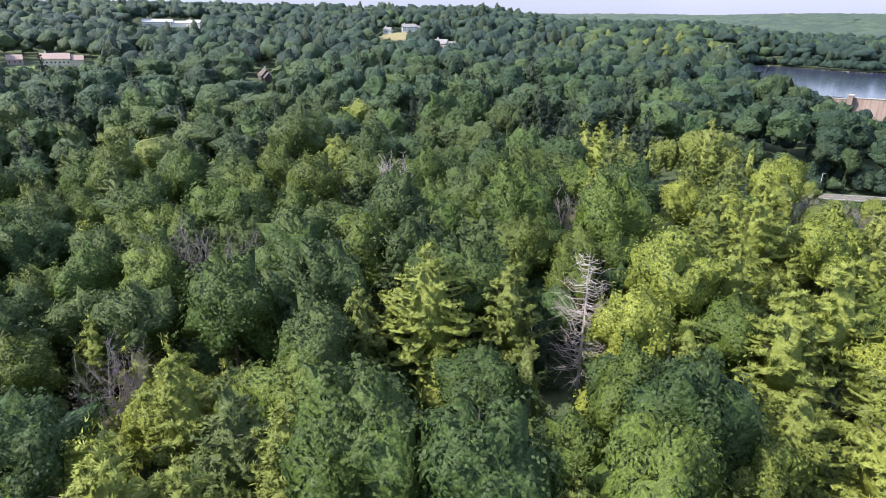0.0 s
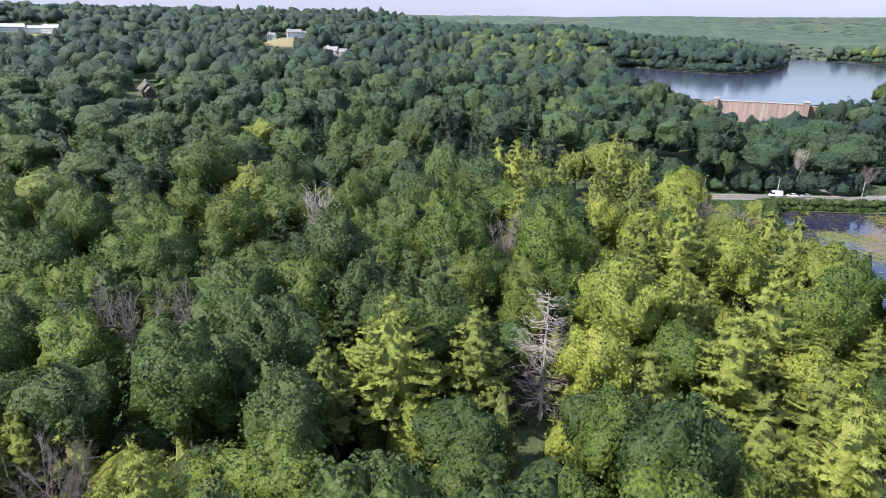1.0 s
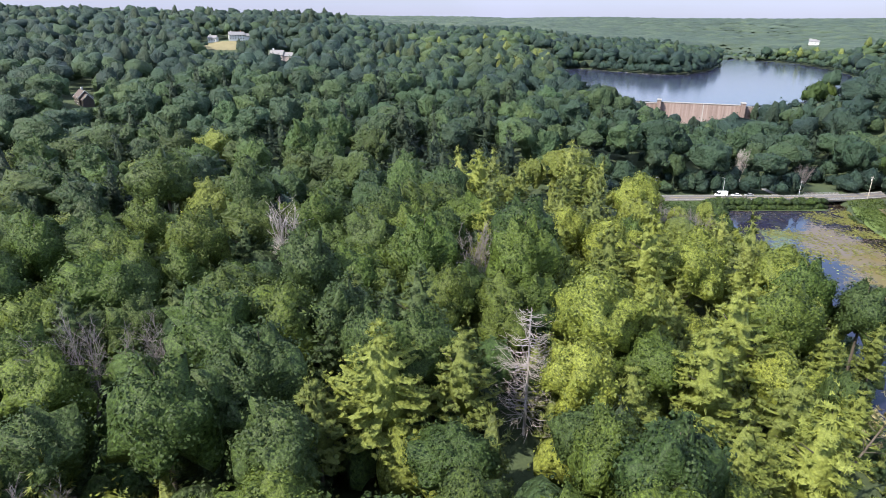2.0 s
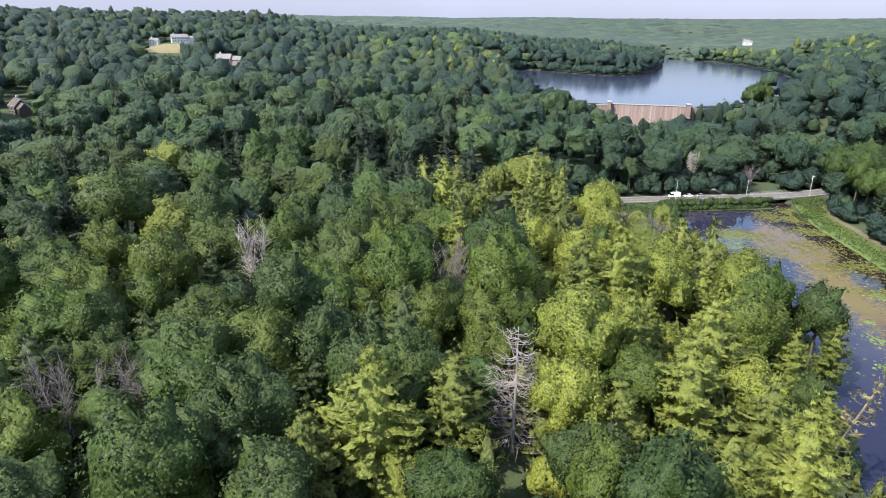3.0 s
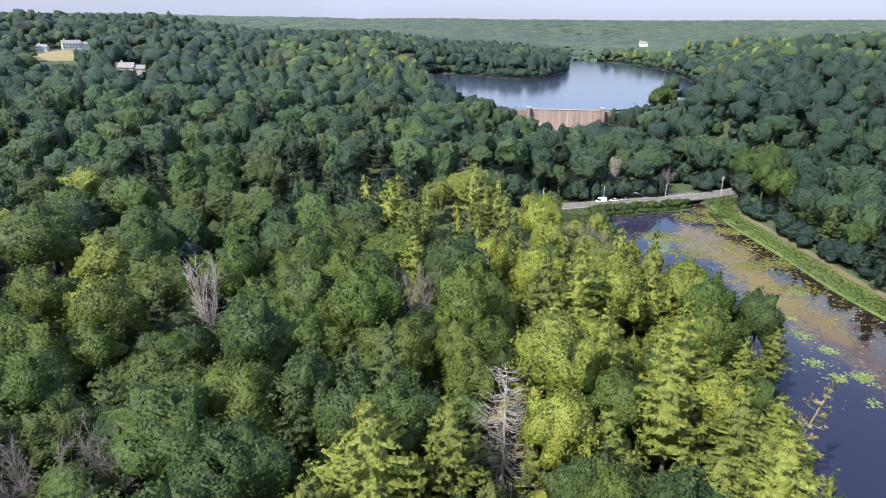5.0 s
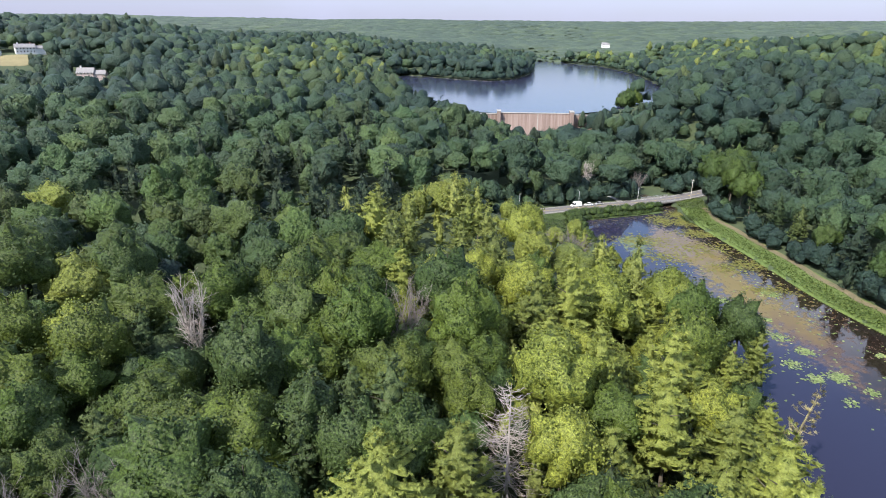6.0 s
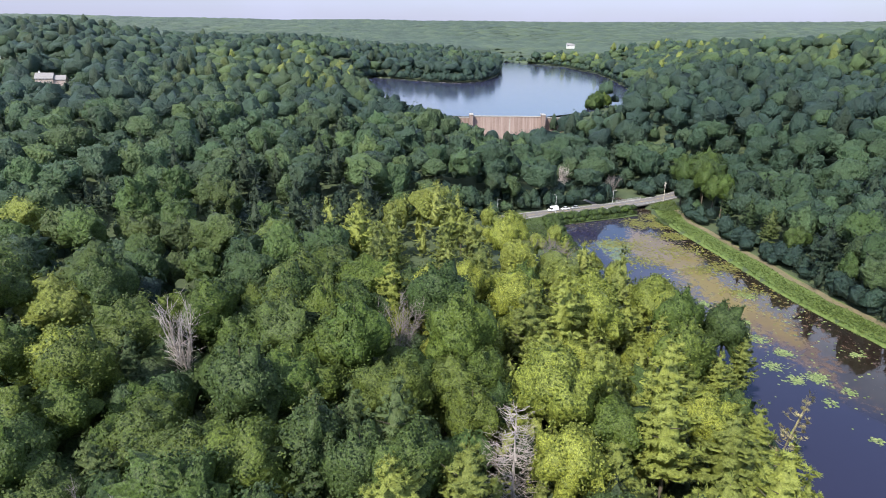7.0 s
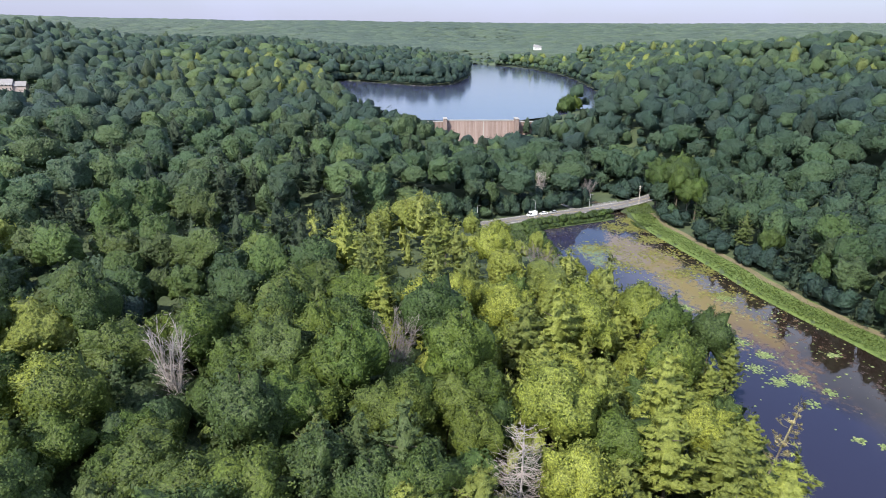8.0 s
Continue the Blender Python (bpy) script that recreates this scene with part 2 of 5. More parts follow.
LAKE = np.array([(291, 430), (338, 396), (392, 397), (418, 402), (431, 419), (446, 425), (458, 412), (470, 414), (497, 433), (600, 505), (660, 567), (735, 650), (804, 734), (912, 914), (946, 1068), (945, 1155),
                 (880, 1100), (827, 1011), (700, 865), (615, 778), (528, 708), (484, 704), (464, 750), (440, 850), (385, 830), (330, 705), (262, 565), (254, 470)], float)
ROAD = np.array([(60, 262), (120, 256), (163, 249), (196, 241.5), (228, 232.5), (247, 228.5), (262, 226.5), (280, 226), (296, 227), (310, 229)], float)
VALLEY = np.array([(254, 249), (262, 280), (283, 335), (308, 402)], float)
LAKE_Z, ROAD_Z = 25.0, 2.6


def line_distance(p, line, closed):
    """The distance of points p from a line, and for a closed one its sign: negative inside."""
    best = np.full(len(p), 1e9)
    inside = np.zeros(len(p), bool)
    a = line if closed else line[:-1]
    b = np.roll(line, -1, 0) if closed else line[1:]
    for (ax, ay), (bx, by) in zip(a, b):
        dx, dy = bx - ax, by - ay
        t = np.clip(((p[:, 0] - ax) * dx + (p[:, 1] - ay) * dy) / (dx * dx + dy * dy), 0, 1)
        best = np.minimum(best, np.hypot(p[:, 0] - ax - t * dx, p[:, 1] - ay - t * dy))
        if dy:
            inside ^= ((ay > p[:, 1]) != (by > p[:, 1])) & (p[:, 0] < (p[:, 1] - ay) * dx / dy + ax)
    return np.where(inside, -best, best) if closed else best


def ease(v):
    v = np.clip(v, 0, 1)
    return v * v * (3 - 2 * v)


def waves(x, y, size, seed):
    """Smooth bumps, -1 to 1."""
    r = np.random.RandomState(seed)
    out = np.zeros_like(x)
    for k in range(5):
        a, f = r.uniform(0, 2 * np.pi), r.uniform(0.6, 1.5) / size
        out += np.sin((x * np.cos(a) + y * np.sin(a)) * f * 2 * np.pi + r.uniform(0, 6.28))
    return out / 3


def land(p):
    """The height of the ground at points p, and their distances from pond, lake and road."""
    x, y = p[:, 0], p[:, 1]
    dp, dl, dr = line_distance(p, POND, True), line_distance(p, LAKE, True), line_distance(p, ROAD, False)
    far = np.hypot(x, y)
    fall = np.interp(np.degrees(np.arctan2(x, y)), (4, 12, 22, 26, 31), (1, 0.68, 0.66, 0.5, 0.3))
    climb = np.interp(far, (190, 250, 300, 365, 420, 560, 650, 780, 900, 1000, 1290), (0, 3.5, 8, 14, 19, 28, 32, 45, 54, 62, 80))
    west = 10.5 + climb * fall + 2.0 * waves(x, y, 130, 1)
    # Knolls on which houses stand.
    west = west + 6 * np.exp(-((x + 50) ** 2 + (y - 832) ** 2) / 1400) + 8 * np.exp(-((x - 2) ** 2 + (y - 630) ** 2) / 900)
    east = 4 + 76 * ease((np.minimum(dp, dl) - 10) / 850) + 2.5 * waves(x, y, 160, 2) + 8 * waves(x, y, 430, 5) * ease((np.minimum(dp, dl) - 150) / 300)
    side = ease(((x - 170) * 0.79 - (y - 60) * 0.61 + 90) / 100)
    t = west + (east - west) * side
    # The eastern spur above the lake and a second ridge behind it.
    ex, ey = x + 40, y - 31
    away, az = np.hypot(ex, ey), np.degrees(np.arctan2(ex, ey))
    crest = np.interp(az, (53, 57, 61.5, 68, 90), (650, 750, 850, 900, 900))
    tall = np.interp(az, (53, 55, 57, 61.5, 68, 72, 90), (33, 49, 56, 62, 68, 72, 74))
    spur = tall * np.interp((away - 330) / (crest - 330), (0, 0.1, 0.27, 0.6, 1), (0, 0.12, 0.42, 0.76, 1)) - 15 * ease((away - crest) / 300) + 2.5 * waves(x, y, 160, 2) + 3 * waves(x, y, 300, 5)
    on_spur = ease((az - 52) / 2.5) * ease((away - 330) / 120)
    t = t + (np.maximum(spur, 6) - t) * on_spur
    back = 42 + 30 * ease((az - 49) / 4) * ease((68 - az) / 4) * np.exp(-((far - 1330) / 150) ** 2) + 88 * ease((far - 1500) / 1700) + 7 * waves(x, y, 900, 3)
    t = t + (back - t) * ease((far - 1150) / 450)
    h = LAKE_Z + 0.6 + (t - LAKE_Z - 0.6) * ease(dl / (60 + 110 * ease((az - 31) / 6) - 85 * ease((az - 51) / 3)))
    h = np.where(dl < 0, LAKE_Z - 1.5, h)
    h = h + 7 * np.exp(-((x - 1176) ** 2 + (y - 1146) ** 2) / 1600)
    h = 0.8 + (h - 0.8) * ease(dp / (62 + 30 * side))
    dv = line_distance(p, VALLEY, False)
    h = 1.0 + (h - 1.0) * ease((dv - 16) / 62)
    h = np.where(dp < 0, -1.5, h)
    h = np.where((dp > 0), ROAD_Z - 0.5 + (h - ROAD_Z + 0.5) * ease((dr - 5) / 16), h)
    return h, dp, dl, dr


def mesh_object(name, verts, tris, mats, tint=None, slots=None, smooth=False):
    """A mesh from points (with their normals, if given six columns) and triangles."""
    verts = np.asarray(verts, np.float32)
    me = bpy.data.meshes.new(name)
    me.vertices.add(len(verts))
    me.vertices.foreach_set("co", verts[:, :3].ravel())
    tris = np.asarray(tris, np.int32)
    me.loops.add(tris.size)
    me.loops.foreach_set("vertex_index", tris.ravel())
    me.polygons.add(len(tris))
    me.polygons.foreach_set("loop_start", np.arange(0, tris.size, 3, dtype=np.int32))
    if slots is not None:
        me.polygons.foreach_set("material_index", np.asarray(slots, np.int32))
    if smooth or verts.shape[1] == 6:
        me.polygons.foreach_set("use_smooth", np.ones(len(tris), bool))
    if tint is not None:
        me.attributes.new("tint", "FLOAT", "POINT").data.foreach_set("value", np.asarray(tint, np.float32))
    for m in mats:
        me.materials.append(m)
    me.update(calc_edges=True)
    me.validate()
    if verts.shape[1] == 6:
        me.attributes.new("custom_normal", "FLOAT_VECTOR", "POINT").data.foreach_set("vector", verts[:, 3:].ravel())
    return me


def part(name, me, parent, label=""):
    ob = new(name, me)
    ob.parent = parent
    return tagged(ob, label)


def from_bm(name, bm, *mats):
    bmesh.ops.recalc_face_normals(bm, faces=bm.faces)
    me = bpy.data.meshes.new(name)
    bm.to_mesh(me)
    bm.free()
    for m in mats:
        me.materials.append(m)
    return me


def ground_at(x, y):
    return float(land(np.array([(x, y)], float))[0][0])


def sheet_axis(middle, reach, count, pinch):
    u = np.linspace(-1, 1, count)
    return middle + reach * np.sinh(u * pinch) / math.sinh(pinch)


gx, gy = np.meshgrid(sheet_axis(130, 4700, 210, 4.6), sheet_axis(200, 4700, 210, 4.6))
flat = np.stack([gx.ravel(), gy.ravel()], 1)
gz = land(flat)[0]
idx = np.arange(210 * 210).reshape(210, 210)
q = np.stack([idx[:-1, :-1], idx[:-1, 1:], idx[1:, 1:], idx[1:, :-1]], -1).reshape(-1, 4)
ground = new("ground", mesh_object("ground", np.c_[flat, gz], np.r_[q[:, :3], q[:, [0, 2, 3]]], [soil], smooth=True))
tagged(ground, "dark leaf-littered forest floor of rolling hills", "ground", kind="structure")


def water_material(name, deep, rough, wave_scale, wave):
    m, n, l, b = material(name, rough)
    b.inputs["Base Color"].default_value = (*deep, 1)
    b.inputs["IOR"].default_value = 1.33
    bumped(n, l, b, noise_tex(n, l, wave_scale, 4.0), wave, 0.05)
    return m, n, l, b


def water_sheet(name, outline, z, mat, label):
    bm = bmesh.new()
    bm.faces.new([bm.verts.new((x, y, z)) for x, y in outline])
    ob = new(name, from_bm(name, bm, mat))
    return tagged(ob, label, "water", kind="structure")


lake_mat = water_material("lake_water", (0.032, 0.036, 0.072), 0.12, 0.35, 0.16)[0]
pond_mat, pn, pl, pb = water_material("pond_water", (0.020, 0.020, 0.042), 0.05, 0.8, 0.05)
# Brown weed just under the surface, thick along the east side, broken up by open water.
pc = pn.new("ShaderNodeTexCoord")
ps = pn.new("ShaderNodeSeparateXYZ")
pl.new(pc.outputs["Object"], ps.inputs[0])
across = maths(pn, pl, "SUBTRACT", maths(pn, pl, "MULTIPLY", ps.outputs[0], 0.83), maths(pn, pl, "MULTIPLY", ps.outputs[1], 0.56))
wob = maths(pn, pl, "MULTIPLY", maths(pn, pl, "SUBTRACT", noise_tex(pn, pl, 0.035, 4.0), 0.5), 18.0)
middle = maths(pn, pl, "SUBTRACT", 84.5, maths(pn, pl, "MULTIPLY", ps.outputs[1], 0.11))
inward = maths(pn, pl, "SUBTRACT", maths(pn, pl, "ADD", across, wob), middle)
band = maths(pn, pl, "SUBTRACT", 1.0, maths(pn, pl, "DIVIDE", maths(pn, pl, "ABSOLUTE", inward), 12.0))
speck = maths(pn, pl, "SUBTRACT", noise_tex(pn, pl, 0.42, 6.0, 0.72), 0.5)
north = maths(pn, pl, "MAXIMUM", maths(pn, pl, "MULTIPLY", maths(pn, pl, "SUBTRACT", ps.outputs[1], 192.0), 0.05), 0.0)
thin = maths(pn, pl, "MAXIMUM", maths(pn, pl, "MULTIPLY", maths(pn, pl, "SUBTRACT", 104.0, ps.outputs[1]), 0.022), 0.0)
weed = maths(pn, pl, "ADD", maths(pn, pl, "SUBTRACT", maths(pn, pl, "SUBTRACT", band, north), thin), maths(pn, pl, "MULTIPLY", speck, 3.2))


def patch(x, y, reach, gain):
    """Grows from nought at the rim of a round patch to gain at its middle."""
    dx = maths(pn, pl, "SUBTRACT", ps.outputs[0], x)
    dy = maths(pn, pl, "SUBTRACT", ps.outputs[1], y)
    away = maths(pn, pl, "POWER", maths(pn, pl, "ADD", maths(pn, pl, "MULTIPLY", dx, dx), maths(pn, pl, "MULTIPLY", dy, dy)), 0.5)
    return maths(pn, pl, "MULTIPLY", maths(pn, pl, "MAXIMUM", maths(pn, pl, "SUBTRACT", 1.0, maths(pn, pl, "DIVIDE", away, reach)), 0.0), gain)


# Pinkish weed film, with a pale cloud reflection put into its colour.
weed = maths(pn, pl, "ADD", weed, patch(194.0, 176.0, 24.0, 1.1))
mask = ramp(pn, pl, weed, [(0.1, (0, 0, 0)), (0.65, (1, 1, 1))])
# Torn brown shreds between the thick weed and the bank.
shred = maths(pn, pl, "ADD", maths(pn, pl, "SUBTRACT", 0.36, maths(pn, pl, "DIVIDE", maths(pn, pl, "ABSOLUTE", maths(pn, pl, "SUBTRACT", inward, 16.0)), 30.0)), maths(pn, pl, "MULTIPLY", speck, 3.4))
mask = maths(pn, pl, "MAXIMUM", mask, ramp(pn, pl, shred, [(0.42, (0, 0, 0)), (0.6, (0.85, 0.85, 0.85))]))
tone = maths(pn, pl, "ADD", maths(pn, pl, "DIVIDE", ps.outputs[1], 200.0), maths(pn, pl, "MULTIPLY", maths(pn, pl, "SUBTRACT", noise_tex(pn, pl, 0.09, 5.0), 0.5), 0.5))
weed_col = ramp(pn, pl, tone, [(0.36, (0.045, 0.030, 0.024)), (0.48, (0.085, 0.052, 0.032)), (0.6, (0.135, 0.098, 0.024)), (0.74, (0.14, 0.105, 0.028)), (0.88, (0.14, 0.108, 0.085))])
scum = ramp(pn, pl, maths(pn, pl, "ADD", maths(pn, pl, "ADD", patch(184.0, 193.0, 17.0, 1.5), patch(172.0, 180.0, 12.0, 1.1)), maths(pn, pl, "SUBTRACT", maths(pn, pl, "MULTIPLY", speck, 2.6), 0.5)), [(0.2, (0, 0, 0)), (0.5, (0.8, 0.8, 0.8))])
weed_col = mixed(pn, pl, scum, weed_col, (0.11, 0.165, 0.06))
mask = maths(pn, pl, "MAXIMUM", mask, scum)
shore = ramp(pn, pl, maths(pn, pl, "ADD", maths(pn, pl, "MULTIPLY", maths(pn, pl, "SUBTRACT", ps.outputs[1], 203.0), 0.014), maths(pn, pl, "MULTIPLY", speck, 3.4)), [(0.3, (0, 0, 0)), (0.6, (0.9, 0.9, 0.9))])
weed_col = mixed(pn, pl, shore, weed_col, (0.055, 0.048, 0.02))
mask = maths(pn, pl, "MAXIMUM", mask, shore)
# Peaty brown water in the shallows below the bank, the wood's dark reflection put into its colour.
peat_reflection = ramp(pn, pl, maths(pn, pl, "DIVIDE", maths(pn, pl, "SUBTRACT", maths(pn, pl, "ADD", across, wob), 66.0), 20.0), [(0.2, (0.020, 0.020, 0.042)), (0.75, (0.014, 0.010, 0.008))])
pl.new(mixed(pn, pl, mask, peat_reflection, weed_col), pb.inputs["Base Color"])
pl.new(maths(pn, pl, "ADD", maths(pn, pl, "MULTIPLY", mask, 0.3), 0.04), pb.inputs["Roughness"])

water_sheet("lake", LAKE, LAKE_Z, lake_mat, "calm pale blue reservoir water behind the dam")
water_sheet("pond", POND, 0.0, pond_mat, "still dark pond water with floating weed")

# ---- trees ----
rng = np.random.RandomState(5)


def unit(v):
    return v / np.maximum(np.linalg.norm(v, axis=-1, keepdims=True), 1e-9)


def cards(c, n, size, aspect, r, along=None):
    """Pointed leaf sprays at c, facing n: four corners and two folded triangles each."""
    k = len(c)
    n = unit(n)
    ref = r.normal(size=(k, 3)) if along is None else along
    u = unit(np.cross(n, ref)) if along is None else unit(ref - n * (ref * n).sum(1, keepdims=True))
    v = np.cross(n, u)
    s = (size * r.uniform(0.7, 1.3, k))[:, None]
    skew = r.uniform(-0.25, 0.25, (k, 1))
    dip = n * s * 0.16
    verts = np.stack([c - u * s * 0.5 - dip, c + v * s * aspect * 0.5 + u * s * skew, c + u * s * 0.5 - dip, c - v * s * aspect * 0.5 + u * s * skew], 1).reshape(-1, 3)
    b = np.arange(k)[:, None] * 4
    return verts, np.concatenate([b + [0, 3, 1], b + [1, 3, 2]], 1).reshape(-1, 3)


def facing(piece, smooth, own, share=0.6, per=4):
    """Gives leaf sprays soft normals: mostly those of the leaf mass that they cover."""
    return np.c_[piece[0], np.repeat(unit(unit(smooth) + share * unit(own)), per, 0)], piece[1]


def blades(c, n, along, size, r):
    """Needle sprays at c: two slim blades each, spread like a V along their bough."""
    k = len(c)
    n = unit(n)
    u = unit(along - n * (along * n).sum(1, keepdims=True))
    v = np.cross(n, u)
    s = (size * r.uniform(0.7, 1.3, k))[:, None]
    fan = r.uniform(0.3, 0.62, (k, 1))
    foot = c - u * s * 0.4
    verts = []
    for side in (-1, 1):
        tip = c + (u + v * side * fan) * s * 0.62 + n * s * r.uniform(-0.06, 0.2, (k, 1))
        mid = v * s * 0.15
        verts += [foot - mid, foot + mid, tip]
    b = np.arange(k)[:, None] * 6
    return np.stack(verts, 1).reshape(-1, 3), np.concatenate([b + [0, 2, 1], b + [3, 5, 4]], 1).reshape(-1, 3)


def join(pieces):
    vs, ts, o = [], [], 0
    for v, t in pieces:
        vs.append(v)
        ts.append(np.asarray(t) + o)
        o += len(v)
    return np.concatenate(vs), np.concatenate(ts)


def ball(level):
    bm = bmesh.new()
    bmesh.ops.create_icosphere(bm, subdivisions=level, radius=1)
    v = np.array([p.co[:] for p in bm.verts])
    t = np.array([[p.index for p in f.verts] for f in bm.faces])
    bm.free()
    return v, t


BALL1, BALL2, BALL3 = ball(1), ball(2), ball(3)


def stick(a, b, ra, rb, sides=4):
    """A tapered limb."""
    a, b = np.array(a, float), np.array(b, float)
    d = unit(b - a)
    u = unit(np.cross(d, (0.31, 0.87, 0.2)))
    w = np.cross(d, u)
    ang = np.arange(sides) * 2 * np.pi / sides
    ring = np.cos(ang)[:, None] * u + np.sin(ang)[:, None] * w
    v = np.concatenate([a + ring * ra, b + ring * rb])
    i = np.arange(sides)
    j = (i + 1) % sides
    return v, np.concatenate([np.stack([i, j, j + sides], 1), np.stack([i, j + sides, i + sides], 1)])


def vertex_normals(v, t):
    n = np.zeros_like(v)
    f = np.cross(v[t[:, 1]] - v[t[:, 0]], v[t[:, 2]] - v[t[:, 0]])
    for k in range(3):
        np.add.at(n, t[:, k], f)
    return unit(n)


def broad_crown(seed, shell, lumps, sprays, size, height=19.0, wide=4.6, tall=5.2, ragged=0.34, fringe=0.45, rough=0.03):
    """A crown of rounded leaf masses of all sizes with deep creases between them, thick with loose leaf sprays. Its top is at height."""
    r = np.random.RandomState(seed)
    k = np.arange(lumps) + 0.5
    zc = np.clip(1 - 1.55 * k / lumps + r.uniform(-0.09, 0.09, lumps), -0.6, 1)
    az = k * 2.39996 + r.uniform(-0.4, 0.4, lumps)
    flat = np.sqrt(1 - zc ** 2)
    d = np.stack([flat * np.cos(az), flat * np.sin(az), zc], 1)
    # The outline swells and draws in as a grown tree's does.
    swell = 1 + 0.2 * np.sin(az * 2 + r.uniform(0, 6.28)) * flat + 0.15 * np.sin(az * 3 + zc * 3 + r.uniform(0, 6.28)) * flat
    rad = r.uniform(0.13, 0.29, lumps) * math.sqrt(60 / lumps)
    centre = d * ((r.uniform(0.68, 1.08, lumps) - rad) * swell)[:, None]

    def reach(u):
        cu = u @ centre.T
        disc = rad ** 2 - (centre ** 2).sum(1) + cu ** 2
        far = np.where(disc > 0, cu + np.sqrt(np.maximum(disc, 0)), 0.5)
        return far.max(1), far.argmax(1)

    scale = np.array((wide, wide, tall))
    mid = np.array((0, 0, height - tall))
    sv, st = shell
    body = sv * (reach(sv)[0] * (1 + r.normal(size=len(sv)) * rough) * (0.95 if sprays else 1.0))[:, None] * scale
    normal = unit(vertex_normals(body, st) + r.normal(size=body.shape) * 0.2)
    keep = st[sv[st].mean(1)[:, 2] > -0.62]
    on = np.unique(keep)
    place = np.zeros(len(sv), int)
    place[on] = np.arange(len(on))
    pieces = [(np.c_[mid + body[on], normal[on]], place[keep])]
    if sprays:
        u = unit(r.normal(size=(sprays * 3, 3)) + (0, 0, 0.35))
        u = u[u[:, 2] > -0.45][:sprays]
        far, which = reach(u)
        mass = unit(u * far[:, None] - centre[which]) * 0.9 + u * 0.2 + (0, 0, 0.1)
        n = mass + r.normal(size=u.shape) * ragged
        at = mid + u * (far * r.uniform(0.95, 1.06, len(u)))[:, None] * scale
        pieces.append(facing(cards(at, n, size, 0.72, r), mass, n, fringe))
    return join(pieces)


def pine_crown(seed, whorls, tufts, per, size, height=22.0, wide=4.4, low=0.3, lush=5.5, inner=0.42):
    """White pine: whorls of boughs with gaps between, each ending in upturned tufts of needles."""
    r = np.random.RandomState(seed)

    def girth(f):
        return wide * np.maximum(0.0, 1 - f ** 1.7) ** 0.85 * np.where(f > 0.12, 1.0, 0.8) + 0.35

    bv, bt = BALL2
    f = np.clip((bv[:, 2] + 1) / 2, 0, 1)
    core = np.c_[bv[:, :2] / np.maximum(np.hypot(bv[:, 0], bv[:, 1]), 0.25)[:, None] * (girth(f) * inner * r.uniform(0.7, 1.2, len(bv)))[:, None], height * (low + (0.93 - low) * f)]
    pieces = [(np.c_[core, unit(bv + (0, 0, 0.3) + r.normal(size=bv.shape) * 0.25)], bt)]
    stations = np.array((0.15, 0.5, 0.8, 1.0))
    for k in range(whorls):
        f = (k + 0.5) / whorls
        z = height * (low + (1 - low) * f) - 0.9
        turn = r.uniform(0, 6.28)
        arms = max(3, int(round(lush * (0.55 + 0.6 * (1 - f)))))
        for a in range(arms):
            ang = turn + 6.283 * a / arms + r.uniform(-0.3, 0.3)
            ln = float(girth(np.array(f))) * r.uniform(0.62, 1.2)
            out = np.array((math.cos(ang), math.sin(ang), 0.0))
            side = np.array((-out[1], out[0], 0.0))
            zz = z + r.uniform(-1.0, 1.0) * height / 26
            lift = r.uniform(0.15, 0.45)

            def lie(s, q):
                spread = ln * 0.19 * np.sin(np.clip(s, 0.05, 1) * 2.7) + 0.1
                at = out * (ln * s)[:, None] + side * (q * spread)[:, None]
                at[:, 2] = zz + ln * (lift * s * s - 0.16 * s) - 0.4 * np.abs(q) * spread
                return at

            # The body of the bough, domed and drooping at its sides.
            q3 = np.tile((-0.5, 0.0, 0.5), 4)
            s3 = np.repeat(stations, 3)
            body = lie(s3, q3) - (0, 0, 0.35)
            bn = unit(np.array((0, 0, 0.9)) + out * s3[:, None] * 0.8 + side * q3[:, None] * 0.8)
            i = np.arange(3) * 3
            strip = np.concatenate([np.stack([i + o, i + o + 4, i + o + 1], 1) for o in (0, 1)] + [np.stack([i + o, i + o + 3, i + o + 4], 1) for o in (0, 1)])
            pieces.append((np.c_[body, bn], strip))
            n_here = max(2, int(round(tufts * (0.5 + 0.6 * ln / wide))))
            heart = lie(r.uniform(0.35, 1.02, n_here) ** 0.7, r.uniform(-1.2, 1.2, n_here))
            heart = np.repeat(heart, per, 0)
            m = len(heart)
            al = unit(out * 0.55 + np.array((0, 0, 0.55)) + r.normal(size=(m, 3)) * 0.6)
            n = unit(np.array((0, 0, 0.8)) + out * 0.5 + r.normal(size=(m, 3)) * 0.45)
            soft = al * 0.7 + out * 0.35 + np.array((0, 0, 0.6))
            pieces.append(facing(blades(heart + al * size * 0.45, n, al, size, r), soft, n, 0.45, 6))
    tip = np.array((0, 0, height))
    at = tip + r.normal(size=(14, 3)) * (0.35, 0.35, 0.7) - (0, 0, 0.7)
    away = at - tip + (0, 0, 1.4)
    pieces.append(facing(blades(at, away * (1, 1, 0) + r.normal(size=(14, 3)) * 0.3, away, size, r), away, away, 0.6, 6))
    return join(pieces)


